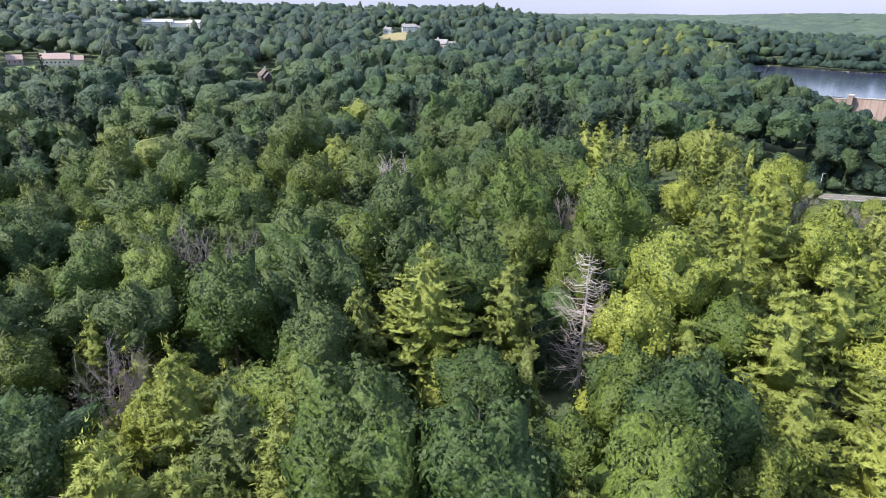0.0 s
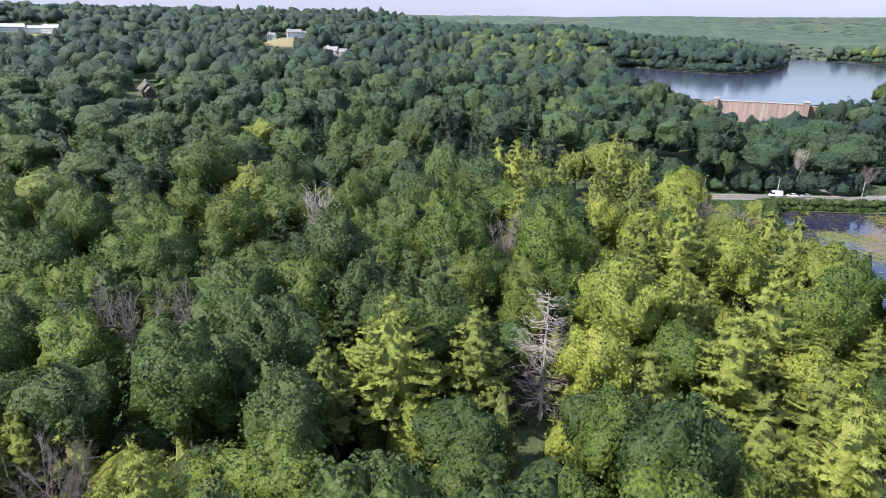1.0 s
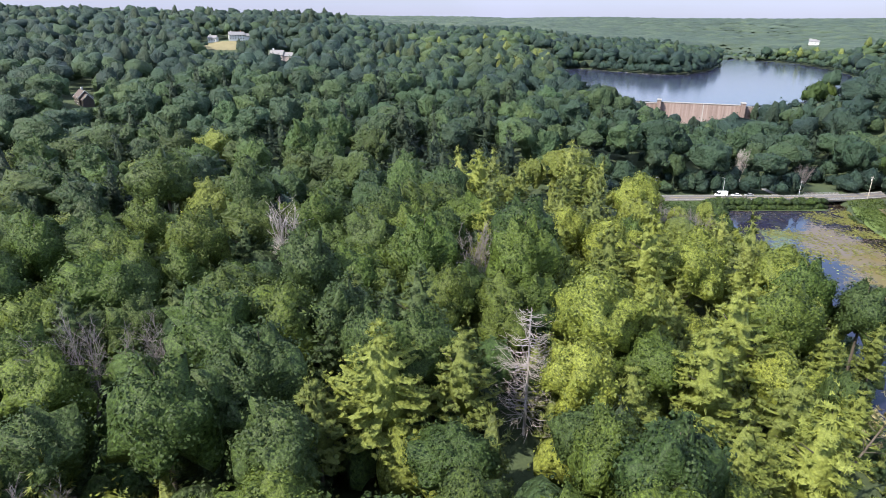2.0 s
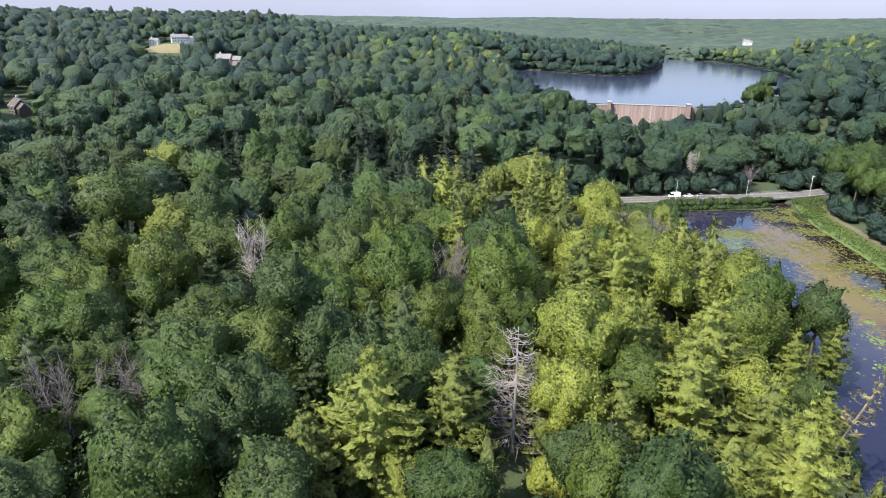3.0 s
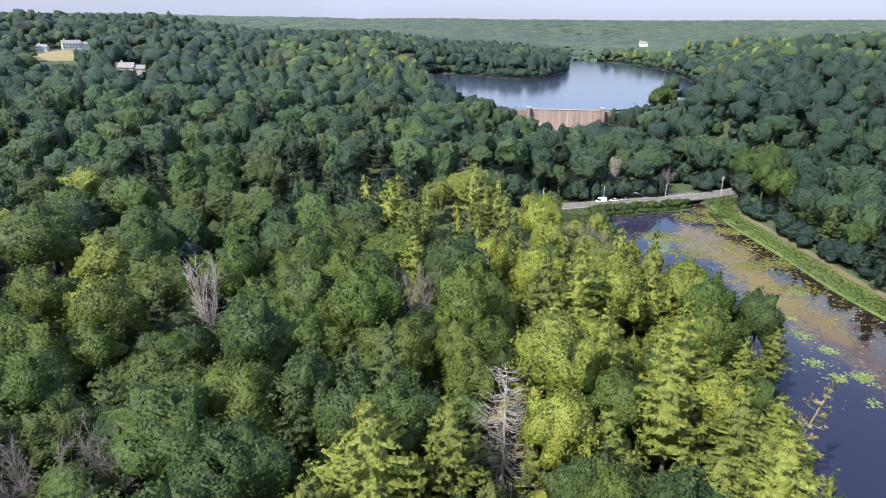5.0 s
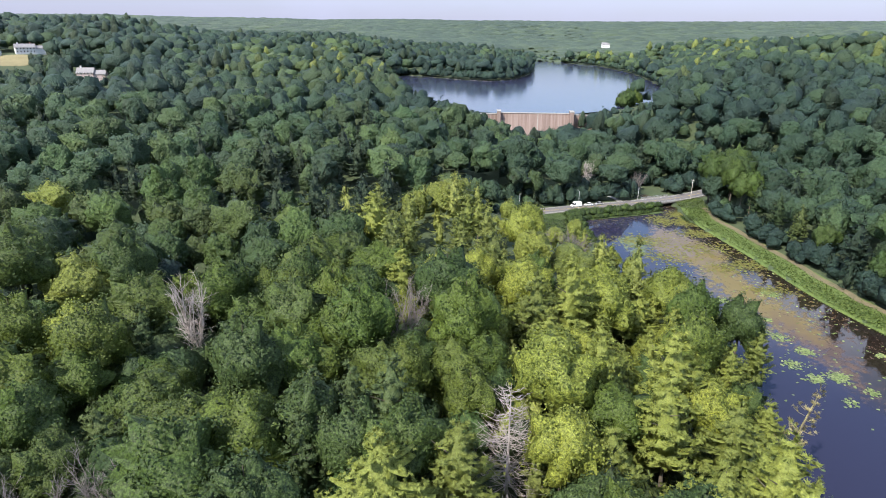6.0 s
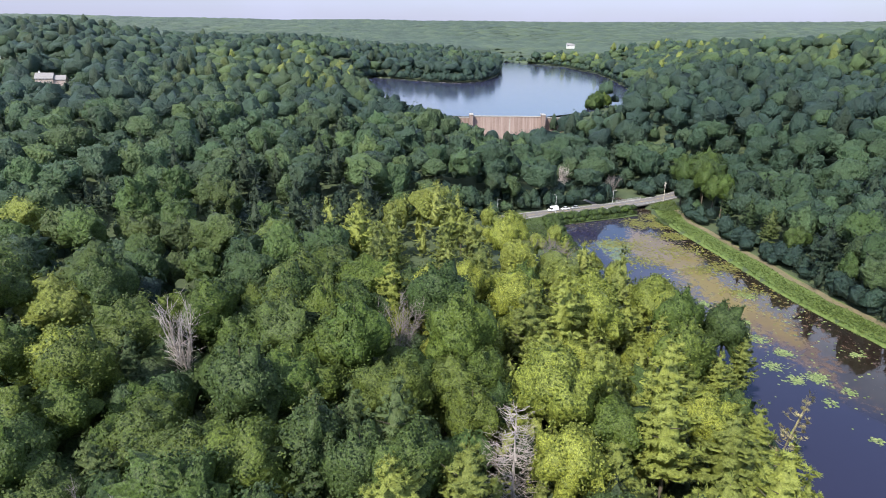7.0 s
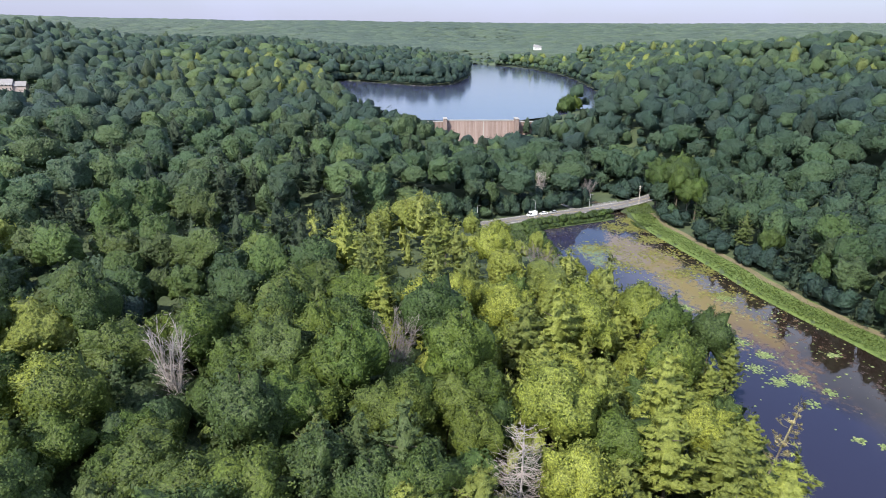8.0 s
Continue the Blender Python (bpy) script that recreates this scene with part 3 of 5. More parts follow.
def trunk_mesh(height, thick, seed, limbs=5):
    r = np.random.RandomState(seed)
    p = [stick((0, 0, -0.6), (0, 0, height * 0.55), thick, thick * 0.7, 7), stick((0, 0, height * 0.55), (r.uniform(-0.4, 0.4), r.uniform(-0.4, 0.4), height * 0.92), thick * 0.7, thick * 0.15, 6)]
    for k in range(limbs):
        a, z = r.uniform(0, 6.28), height * r.uniform(0.42, 0.7)
        ln = height * r.uniform(0.1, 0.17)
        p.append(stick((0, 0, z), (ln * math.cos(a), ln * math.sin(a), z + ln * 0.7), thick * 0.4, thick * 0.1, 4))
    return join(p)


def empty(name, label, category, group=""):
    return tagged(new(name), label, category, group)


def tree_thing(name, crown, height, thick, seed, leaf, label, group):
    top = empty(name, label, "tree", group)
    part("trunk", mesh_object("trunk", *trunk_mesh(height, thick, seed), [bark]), top)
    part("crown", mesh_object("crown", *crown, [leaf]), top)
    return top

oaks = [tree_thing("oak_tree", broad_crown(10 + k, BALL3, n, 2050, 0.46, h, w, t, 0.45, 0.8), h, 0.36, k, leaf_oak, "dark green broadleaf tree with a dense rounded crown", "broadleaf trees of the wood")
        for k, (h, w, t, n) in enumerate([(22, 6.8, 7.8, 74), (24, 6.0, 9.0, 84), (20.5, 7.6, 7.0, 66)])]
maples = [tree_thing("maple_tree", broad_crown(30 + k, BALL3, n, 2050, 0.44, h, w, t, 0.45, 0.8), h, 0.32, 9 + k, leaf_maple, "yellow-green broadleaf tree with a lumpy sunlit crown", "light broadleaf trees of the wood")
          for k, (h, w, t, n) in enumerate([(20.5, 6.4, 7.4, 70), (19, 5.4, 7.6, 60)])]
pines = [tree_thing("pine_tree", pine_crown(50 + k, wh, 7, 7, 0.64, h, w, low, lush), h, 0.34, 20 + k, leaf_pine, "light green white pine with level feathery branches", "pines of the wood")
         for k, (h, w, low, wh, lush) in enumerate([(23, 5.6, 0.4, 10, 8), (24.5, 4.8, 0.36, 11, 7.5), (28, 9.4, 0.32, 12, 10.5)])]
shaded_conifer = tree_thing("hemlock_tree", pine_crown(58, 12, 5, 7, 0.66, 23, 5.0, 0.3, 7), 23, 0.32, 27, leaf_shaded_conifer, "conifer with drooping level branches, cloud shade put into its green", "pines of the wood")
used = set()


def put(ob, x, y, size, turn, lean=0.0, lean_to=0.0, rise=0.0):
    """The first call moves the tree itself, later ones copy it."""
    m = pose(x, y, ground_at(x, y) + rise - 0.1, 0, 0, 0) @ Matrix.Rotation(radians(lean_to), 4, "Z") @ Matrix.Rotation(radians(lean), 4, "Y") @ Matrix.Rotation(turn, 4, "Z")
    if ob not in used:
        used.add(ob)
        ob.matrix_basis = m @ Matrix.Diagonal((size, size, size, 1))
        return ob
    return copy_thing(ob, m @ Matrix.Diagonal((size * rng.uniform(0.9, 1.12), size * rng.uniform(0.9, 1.12), size, 1)))


def dead_conifer(seed, height=17.0):
    r = np.random.RandomState(seed)
    body = [stick((0, 0, -0.5), (0.1, 0, height * 0.6), 0.3, 0.18, 6), stick((0.1, 0, height * 0.6), (0, 0.1, height), 0.18, 0.03, 5)]
    arms = []
    for k in range(145):
        f = r.uniform(0.1, 0.97)
        z, a = height * f, r.uniform(0, 6.28)
        ln = (0.9 + 6.2 * (1 - f) ** 0.55) * r.uniform(0.55, 1.1)
        o = np.array((math.cos(a), math.sin(a), 0))
        p0, p1, p2 = np.array((0.05, 0, z)), o * ln * 0.55 + (0, 0, z - 0.06 * ln), o * ln + (0, 0, z + 0.24 * ln)
        arms += [stick(p0, p1, 0.07, 0.05, 3), stick(p1, p2, 0.05, 0.018, 3)]
        for q in range(5):
            b = p0 + (p2 - p0) * r.uniform(0.35, 0.95)
            arms.append(stick(b, b + (o + r.normal(size=3) * 0.6) * ln * 0.26, 0.024, 0.01, 3))
    return join(body), join(arms)


def dead_broad(seed, height=13.0, spread=3.0, stems=7, thick=1.0):
    r = np.random.RandomState(seed)
    body = [stick((0, 0, -0.5), (0, 0, height * 0.35), 0.28, 0.2, 6)]
    arms = []
    for k in range(stems):
        a = r.uniform(0, 6.28)
        p0 = np.array((0, 0, height * r.uniform(0.18, 0.36)))
        end = np.array((math.cos(a) * spread * r.uniform(0.3, 1), math.sin(a) * spread * r.uniform(0.3, 1), height * r.uniform(0.75, 1)))
        mid = p0 + (end - p0) * 0.5 + r.normal(size=3) * 0.4
        arms += [stick(p0, mid, 0.15 * thick, 0.1 * thick, 4), stick(mid, end, 0.1 * thick, 0.03 * thick, 4)]
        for q in range(17):
            b = mid + (end - mid) * r.uniform(-0.6, 0.95)
            d = unit((end - mid) / np.linalg.norm(end - mid) + r.normal(size=3) * 0.6 + (0, 0, 0.2))
            e = b + d * height * r.uniform(0.07, 0.18)
            arms.append(stick(b, e, 0.055 * thick, 0.022 * thick, 3))
            for w in range(4):
                c = b + (e - b) * r.uniform(0.3, 1)
                arms.append(stick(c, c + unit(d + r.normal(size=3) * 0.6) * height * 0.06, 0.03 * thick, 0.012 * thick, 3))
    return join(body), join(arms)


def dead_thing(meshes, wood, label):
    top = empty("dead_tree", label, "dead tree", "dead trees of the wood")
    part("trunk", mesh_object("trunk", *meshes[0], [wood]), top)
    part("twig_crown", mesh_object("twig_crown", *meshes[1], [wood]), top)
    return top


snag = dead_thing(dead_conifer(3, 24), dead_wood, "bare pale dead conifer with many thin level branches")
grey_a = dead_thing(dead_broad(4, 16, 6.0, 15, 0.62), dead_grey, "leafless grey dead tree with a fan of twigs")
grey_b = dead_thing(dead_broad(5, 18, 4.2, 9, 1.0), dead_wood, "tall bare pale dead tree with forked stems")

# Trees that stand out, one by one: kind, x, y, height of the top above the pond.
HEROES = [(pines[2], -1, 86, 38.5), (pines[1], 11.5, 84, 36), (snag, 24, 87, 36.5), (maples[0], 30, 80, 31), (maples[1], -36, 65, 28), (grey_a, -46, 72, 26),
          (shaded_conifer, -1, 113.5, 34.5), (shaded_conifer, 8, 99, 40), (oaks[1], -9, 126, 37.5), (oaks[0], -26, 104, 36), (oaks[2], -18, 66, 29.5), (oaks[0], 5, 60, 28.5), (oaks[2], 47, 85, 29.5),
          (pines[0], 51, 107, 40), (pines[1], 65, 115, 41), (pines[1], 63, 84, 37), (pines[0], 62, 69, 35), (pines[0], 44, 60, 36.5), (pines[1], 53, 56, 34), (maples[1], 87, 124, 36.5), (maples[0], 102, 175, 32),
          (pines[2], 53, 196, 41), (pines[0], 62, 188, 37), (pines[0], 98, 198, 37), (pines[1], 76, 178, 35), (pines[1], 88, 191, 35), (pines[0], 78, 88, 28), (pines[0], 58, 144, 36),
          (grey_b, -12, 160, 36), (grey_a, 31, 137, 31), (grey_a, -47, 107, 30), (grey_a, -34, 111.5, 28.5), (grey_a, 129, 178, 17), (grey_a, 118, 183, 19), (grey_a, 124, 171, 17), (grey_a, 111, 179, 19), (maples[1], 134, 164, 18), (pines[1], 138, 181, 15), (oaks[2], -46, 203, 43.5), (oaks[1], -22, 194, 37), (oaks[0], 23, 172, 36),
          (oaks[0], 267, 213, 29), (oaks[2], 270, 203, 31), (oaks[1], 263, 198, 27), (oaks[2], 279, 208, 33), (oaks[0], 258, 189, 23), (shaded_conifer, 240, 160, 22), (shaded_conifer, 251, 176, 23), (shaded_conifer, 232, 146, 21), (oaks[0], 224, 131, 18), (oaks[0], 262, 186, 24), (grey_b, 222, 261, 15), (grey_a, 250, 247, 13), (shaded_conifer, -22, 54, 34)]
TALL = {oaks[0]: 22, oaks[1]: 23.5, oaks[2]: 20.5, maples[0]: 20.5, maples[1]: 19, pines[0]: 24, pines[1]: 25, pines[2]: 28, shaded_conifer: 23, snag: 24, grey_a: 16, grey_b: 18}
spots = []
for ob, x, y, top in HEROES:
    if ob in (snag, grey_a, grey_b) and y < 170:
        back = unit(np.array((-20.0 - x, 15.0 - y)))
        spots.append((x + back[0] * 8, y + back[1] * 8, 150 if ob in (snag, grey_b) else 45))
    spots.append((x, y, 85 if ob in (snag, pines[2]) else 100 if ob is grey_b else 60 if ob is grey_a else 34))
# The pine that leans out over the water.
shore_tree = tree_thing("shore_tree", broad_crown(70, BALL3, 70, 500, 0.8, 20, 8.6, 9.6), 20, 0.4, 44, leaf_oak, "full round tree standing clear at the lake edge", "broadleaf trees of the wood")
put(shore_tree, 417, 409, 1, 0.4, 0, 0, -4.0)
put(shore_tree, 425, 413, 1.2, 2.0, 0, 0, -5.0)
put(shore_tree, 433, 411, 1.0, 4.0, 0, 0, -4.6)
lean_tree = tree_thing("leaning_pine_tree", pine_crown(77, 9, 3, 6, 0.62, 29, 2.7, 0.56, 3.6, 0.08), 29, 0.24, 41, straw_needles, "thin straw-coloured dying pine leaning out over the pond", "pines of the wood")
put(lean_tree, 70, 66.5, 1, 0.3, 27, -6)
spots += [(-4, 75, 80), (80, 65, 70), (72, 62, 60.0), (77, 57, 40)]

CENTRE = np.array((-20.0, 15.0))


def scatter(spacing, near, far, az0, az1, seed):
    """Jittered places between two distances and two bearings, free of water, road, meadows and gaps cleared for the
    camera's view.
    """
    r = np.random.RandomState(seed)
    n = int(2 * far / spacing) + 2
    i, j = np.meshgrid(np.arange(n), np.arange(int(n * 1.16)))
    p = np.stack([(i + 0.5 * (j % 2)) * spacing - far, j * spacing * 0.866 - far], -1).reshape(-1, 2)
    p = p + r.uniform(-0.34, 0.34, p.shape) * spacing + CENTRE
    d = p - CENTRE
    dist, az = np.hypot(d[:, 0], d[:, 1]), np.degrees(np.arctan2(d[:, 0], d[:, 1]))
    p = p[(dist >= near) & (dist < far) & (az > az0) & (az < az1)]
    h, dp, dl, dr = land(p)
    east = (p[:, 0] - 170) * 0.79 - (p[:, 1] - 60) * 0.61 > -60
    keep = (dp > np.where(east, 13.5, 1.5)) & (dl > 1.5) & (dr > 8)
    keep &= ~((p[:, 0] > 134) & (p[:, 0] < 240) & (p[:, 1] > 198) & (dp < 34) & (p[:, 1] < np.interp(p[:, 0], ROAD[:, 0], ROAD[:, 1])))
    rel = p - (310, 416)
    front = rel @ np.array((-0.586, -0.81))
    keep &= ~((np.abs(rel @ np.array((0.81, -0.586))) < 27) & (front > -8) & (front < 15))
    for x, y, room in spots:
        if near > 100:
            keep &= (p[:, 0] - x) ** 2 + (p[:, 1] - y) ** 2 > room * 1.8
    for x, y, rad in CLEAR:
        keep &= np.hypot(p[:, 0] - x, p[:, 1] - y) > rad
    return p[keep], h[keep], dp[keep], east[keep]


CLEAR = [(-44, 818, 18), (-68, 816, 12), (-56, 790, 19), (-56, 768, 16), (-306, 492, 20), (-326, 480, 12), (-292, 468, 16), (-334, 865, 18), (-376, 862, 30), (-345, 845, 18), (-126, 445, 13), (2, 626, 13), (1176, 1146, 46), (1150, 1118, 34), (1125, 1092, 26), (640, 222, 10), (124, 116, 8)]
# Trees before the houses are cut to the camera's sightline: place, height of the sill, half the width.
FRONTS = [(-52, 815, 64.5, 28), (-58, 772, 53.5, 18), (-308, 490, 37.5, 32), (-376, 862, 65.5, 34), (-334, 865, 65.0, 18), (-126, 445, 30.5, 11), (4, 624, 53.0, 15)]


def sunlit_share(p, dp, east):
    """Puts sunlight into leaf colour by the share of light-leaved pine and maple at a place: most of all on the spit
    beside the pond.
    """
    spit = ease((p[:, 0] - 0.22 * p[:, 1] + 8) / 30) * (~east) * ease((250 - p[:, 1]) / 40) * ease((p[:, 1] - 20) / 40)
    return np.maximum(spit, 0.6 * ease((100 - p[:, 1]) / 30) * (~east))


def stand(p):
    """Puts sun and cloud shade into leaf tint: lighter (+) on shoulders and shores, darker (-) on the point and the
    eastern slope.
    """
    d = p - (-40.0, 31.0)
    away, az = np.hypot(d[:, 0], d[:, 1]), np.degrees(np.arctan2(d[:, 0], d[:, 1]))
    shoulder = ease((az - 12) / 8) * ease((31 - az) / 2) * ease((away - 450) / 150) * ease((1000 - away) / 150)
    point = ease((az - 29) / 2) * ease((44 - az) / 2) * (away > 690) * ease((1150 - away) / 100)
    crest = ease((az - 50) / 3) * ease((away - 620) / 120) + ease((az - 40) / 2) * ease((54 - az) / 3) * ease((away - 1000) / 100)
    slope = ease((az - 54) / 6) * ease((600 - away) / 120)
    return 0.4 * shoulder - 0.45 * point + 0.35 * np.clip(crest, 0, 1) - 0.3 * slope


def sight_scale(p):
    """Tree sizes cut to fit the camera's view of road, lake, houses and dam: lower at the far tip of the spit and below
    the dam.
    """
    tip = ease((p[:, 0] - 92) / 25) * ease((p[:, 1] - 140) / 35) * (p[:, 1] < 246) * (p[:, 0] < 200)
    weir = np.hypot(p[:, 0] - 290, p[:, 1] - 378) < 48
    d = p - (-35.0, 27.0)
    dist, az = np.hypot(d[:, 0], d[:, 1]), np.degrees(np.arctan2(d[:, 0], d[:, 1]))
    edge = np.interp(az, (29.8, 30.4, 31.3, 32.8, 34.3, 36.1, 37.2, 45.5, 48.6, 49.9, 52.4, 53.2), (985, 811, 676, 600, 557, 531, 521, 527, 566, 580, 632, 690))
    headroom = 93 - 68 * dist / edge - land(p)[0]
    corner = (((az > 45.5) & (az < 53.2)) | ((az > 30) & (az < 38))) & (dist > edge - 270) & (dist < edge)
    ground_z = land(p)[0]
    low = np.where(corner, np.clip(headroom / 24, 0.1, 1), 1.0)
    eye = np.array((-8.0, 4.0))
    for hx, hy, sill, half in FRONTS:
        way = np.array((hx, hy)) - eye
        run = np.linalg.norm(way)
        rel = p - eye
        share = rel @ way / run ** 2
        aside = np.abs(rel @ np.array((way[1], -way[0]))) / run
        room = 77 + (sill - 77) * share - ground_z
        front = (share > 0.45) & (share < 1.0) & (aside < half)
        low = np.where(front, np.minimum(low, np.clip(room / 25, 0.12, 1)), low)
        corner = corner | front
    # Trees below the dam are cut to the camera's sightline onto its face.
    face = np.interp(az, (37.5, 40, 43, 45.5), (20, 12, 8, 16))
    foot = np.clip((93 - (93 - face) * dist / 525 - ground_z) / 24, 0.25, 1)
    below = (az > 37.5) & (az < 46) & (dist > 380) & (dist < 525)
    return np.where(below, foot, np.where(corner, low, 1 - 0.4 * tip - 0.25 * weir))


near_p, near_h, near_dp, near_e = scatter(10.8, 20, 168, -46, 84, 11)
light = sunlit_share(near_p, near_dp, near_e)
for (x, y), dp, li in zip(near_p, near_dp, light):
    if any((x - a) ** 2 + (y - b) ** 2 < c for a, b, c in spots):
        continue
    u = rng.uniform()
    if u < 0.07 + 0.43 * li:
        ob = pines[rng.randint(2)] if li > 0.3 else shaded_conifer
    elif u < 0.10 + 0.75 * li:
        ob = maples[rng.randint(2)]
    else:
        ob = oaks[rng.randint(3)]
    put(ob, x, y, rng.uniform(0.74, 1.16) * (0.85 if dp < 10 else 1) * sight_scale(np.array([(x, y)]))[0], rng.uniform(0, 6.28), rng.uniform(0, 4), rng.uniform(0, 360))

for ob, x, y, top in HEROES:
    put(ob, x, y, min(1.9, max(0.6, (top - ground_at(x, y)) / TALL[ob])), rng.uniform(0, 6.28))


def forest(name, p, h, dp, east, protos, seed, label, big=1.0, maple=0.07, conifer=0.09, leaves=None):
    """Far woods, joined into one mesh; protos: for each of three leaf materials the crowns to choose from."""
    r = np.random.RandomState(seed)
    light = sunlit_share(p, dp, east)
    u = r.uniform(size=len(p))
    kind = np.where(u < conifer + 0.42 * light, 2, np.where(u < conifer + maple + 0.9 * light + 0.7 * np.maximum(stand(p), 0), 1, 0))
    small = sight_scale(p) * np.where((dp < 13) & ~east & (p[:, 0] < 200), 0.72, 1.0)
    vs, ts, tint, slot, o = [], [], [], [], 0
    for k in range(3):
        for q, (v, t) in enumerate(protos[k]):
            mine = np.flatnonzero((kind == k) & (np.arange(len(p)) % len(protos[k]) == q))
            if not len(mine):
                continue
            a, s = r.uniform(0, 6.28, len(mine)), big * r.uniform(0.68, 1.26, len(mine)) * small[mine]
            c, n = np.cos(a)[:, None], np.sin(a)[:, None]
            wide = s[:, None] * r.uniform(0.9, 1.2, (len(mine), 1))
            x = (v[None, :, 0] * c - v[None, :, 1] * n) * wide + p[mine, 0][:, None]
            y = (v[None, :, 0] * n + v[None, :, 1] * c) * wide + p[mine, 1][:, None]
            z = v[None, :, 2] * s[:, None] + h[mine][:, None]
            cols = [x, y, z]
            if v.shape[1] == 6:
                cols += [v[None, :, 3] * c - v[None, :, 4] * n, v[None, :, 3] * n + v[None, :, 4] * c, np.broadcast_to(v[None, :, 5], x.shape)]
            vs.append(np.stack(cols, -1).reshape(-1, len(cols)))
            ts.append((t[None] + (np.arange(len(mine)) * len(v))[:, None, None] + o).reshape(-1, 3))
            o += len(mine) * len(v)
            # Tint carries the spit's sun and the cloud shade in the east.
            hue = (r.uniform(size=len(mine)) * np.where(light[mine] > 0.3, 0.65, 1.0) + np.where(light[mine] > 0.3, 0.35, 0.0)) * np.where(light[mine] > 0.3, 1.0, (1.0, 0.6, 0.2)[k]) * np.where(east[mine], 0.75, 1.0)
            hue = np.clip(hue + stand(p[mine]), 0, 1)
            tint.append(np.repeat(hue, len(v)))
            slot.append(np.full(len(mine) * len(t), k))
    me = mesh_object(name, np.concatenate(vs), np.concatenate(ts), leaves or [hazed_wood_oak, wood_maple, wood_pine], np.concatenate(tint), np.concatenate(slot))
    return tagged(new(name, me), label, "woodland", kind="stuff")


SHAPES = [(7.4, 8.4), (6.4, 9.6), (8.2, 7.8), (7.0, 9.0), (7.8, 8.8)]


def wood_protos(seed, shell, lumps, sprays, size, grow, rough=0.04):
    """Broad crowns, dark and light, for the joined woods."""
    dark = [broad_crown(seed + k, shell, lumps, sprays, size, 22, w * grow, t, 0.42, rough=rough) for k, (w, t) in enumerate(SHAPES)]
    light = [broad_crown(seed + 10 + k, shell, lumps, sprays, size, 21, w * grow, t, 0.42, rough=rough) for k, (w, t) in enumerate(SHAPES[:3])]
    return [dark, light]


mid_pines = [pine_crown(120 + k, 8, 3, 4, 1.15, 24, w, 0.34, 6) for k, w in enumerate([5.6, 5.0, 6.2])]
far_pines = [broad_crown(220 + k, BALL2, 50, 30, 1.4, 25, 5.0, 11, rough=0.12) for k in range(2)]
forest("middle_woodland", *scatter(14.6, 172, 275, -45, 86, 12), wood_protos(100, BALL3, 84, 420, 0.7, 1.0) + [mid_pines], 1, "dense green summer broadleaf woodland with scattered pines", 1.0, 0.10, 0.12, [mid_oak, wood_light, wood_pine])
forest("valley_woodland", *scatter(15.2, 275, 430, -45, 86, 22), wood_protos(150, BALL3, 84, 230, 0.8, 1.02) + [mid_pines], 9, "dense green broadleaf woodland on the valley sides", 1.03, 0.13, 0.10, [hazed_valley_oak, wood_maple, wood_pine])
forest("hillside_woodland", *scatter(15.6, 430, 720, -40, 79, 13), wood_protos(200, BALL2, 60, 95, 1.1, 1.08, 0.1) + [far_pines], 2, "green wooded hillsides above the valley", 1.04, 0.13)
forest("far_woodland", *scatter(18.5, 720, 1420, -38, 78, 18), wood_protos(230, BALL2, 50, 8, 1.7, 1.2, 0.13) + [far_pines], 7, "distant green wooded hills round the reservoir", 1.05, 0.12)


def dome(seed, wide, tall):
    """The crowns of a clump of far trees."""
    r = np.random.RandomState(seed)
    v = BALL1[0] * (wide, wide, tall) * r.uniform(0.93, 1.07, (len(BALL1[0]), 1))
    return v - (0, 0, 1), BALL1[1][(BALL1[0][BALL1[1]].mean(1)[:, 2] > -0.1)]


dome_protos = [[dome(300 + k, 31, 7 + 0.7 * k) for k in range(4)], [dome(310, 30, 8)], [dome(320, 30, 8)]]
forest("distant_woodland", *scatter(27.0, 1420, 3600, -6, 78, 14), dome_protos, 3, "hazy far wooded ridges at the horizon", 1.0, 0.0, 0.0, [ridge_haze_green] * 3)


# The wood goes on below and behind.
rest = [np.concatenate(c) for c in zip(scatter(12.6, 0, 120, -180, -46, 31), scatter(12.6, 0, 120, 84, 180, 32), scatter(11.0, 0, 20, -46, 84, 33))]
forest("home_woodland", *rest, wood_protos(100, BALL2, 50, 230, 0.85, 1.0) + [mid_pines], 10, "dense green summer woodland on level ground", 1.0, 0.12, 0.1, [mid_oak, wood_light, wood_pine])

# ---- undergrowth: young trees and bushes that close the gaps and line the edges ----
bush_protos = [[broad_crown(400 + k, BALL1, 20, 95, 0.62, h, w, t) for k, (h, w, t) in enumerate([(9, 4.2, 4.6), (7, 4.6, 3.8), (11, 3.8, 5.4)])],
               [broad_crown(410, BALL1, 20, 95, 0.62, 8, 4.0, 4.2)], [pine_crown(420, 4, 2, 3, 0.9, 10, 2.8, 0.08, 4)]]
under = scatter(8.6, 0, 180, -50, 88, 15)
clear_here = np.array([all((x - a) ** 2 + (y - b) ** 2 > (40 if c == 150 else 7) for a, b, c in spots if c not in (45, 60)) for x, y in under[0]])
under = [u[clear_here] for u in under]
young_protos = [[broad_crown(405 + k, BALL2, 30, 120, 0.5, h, w, t) for k, (h, w, t) in enumerate([(9, 4.2, 4.6), (7, 4.6, 3.8), (11, 3.8, 5.4)])],
                [broad_crown(411, BALL2, 30, 120, 0.5, 8, 4.0, 4.2)], [pine_crown(421, 5, 3, 4, 0.7, 10, 2.8, 0.08, 5)]]
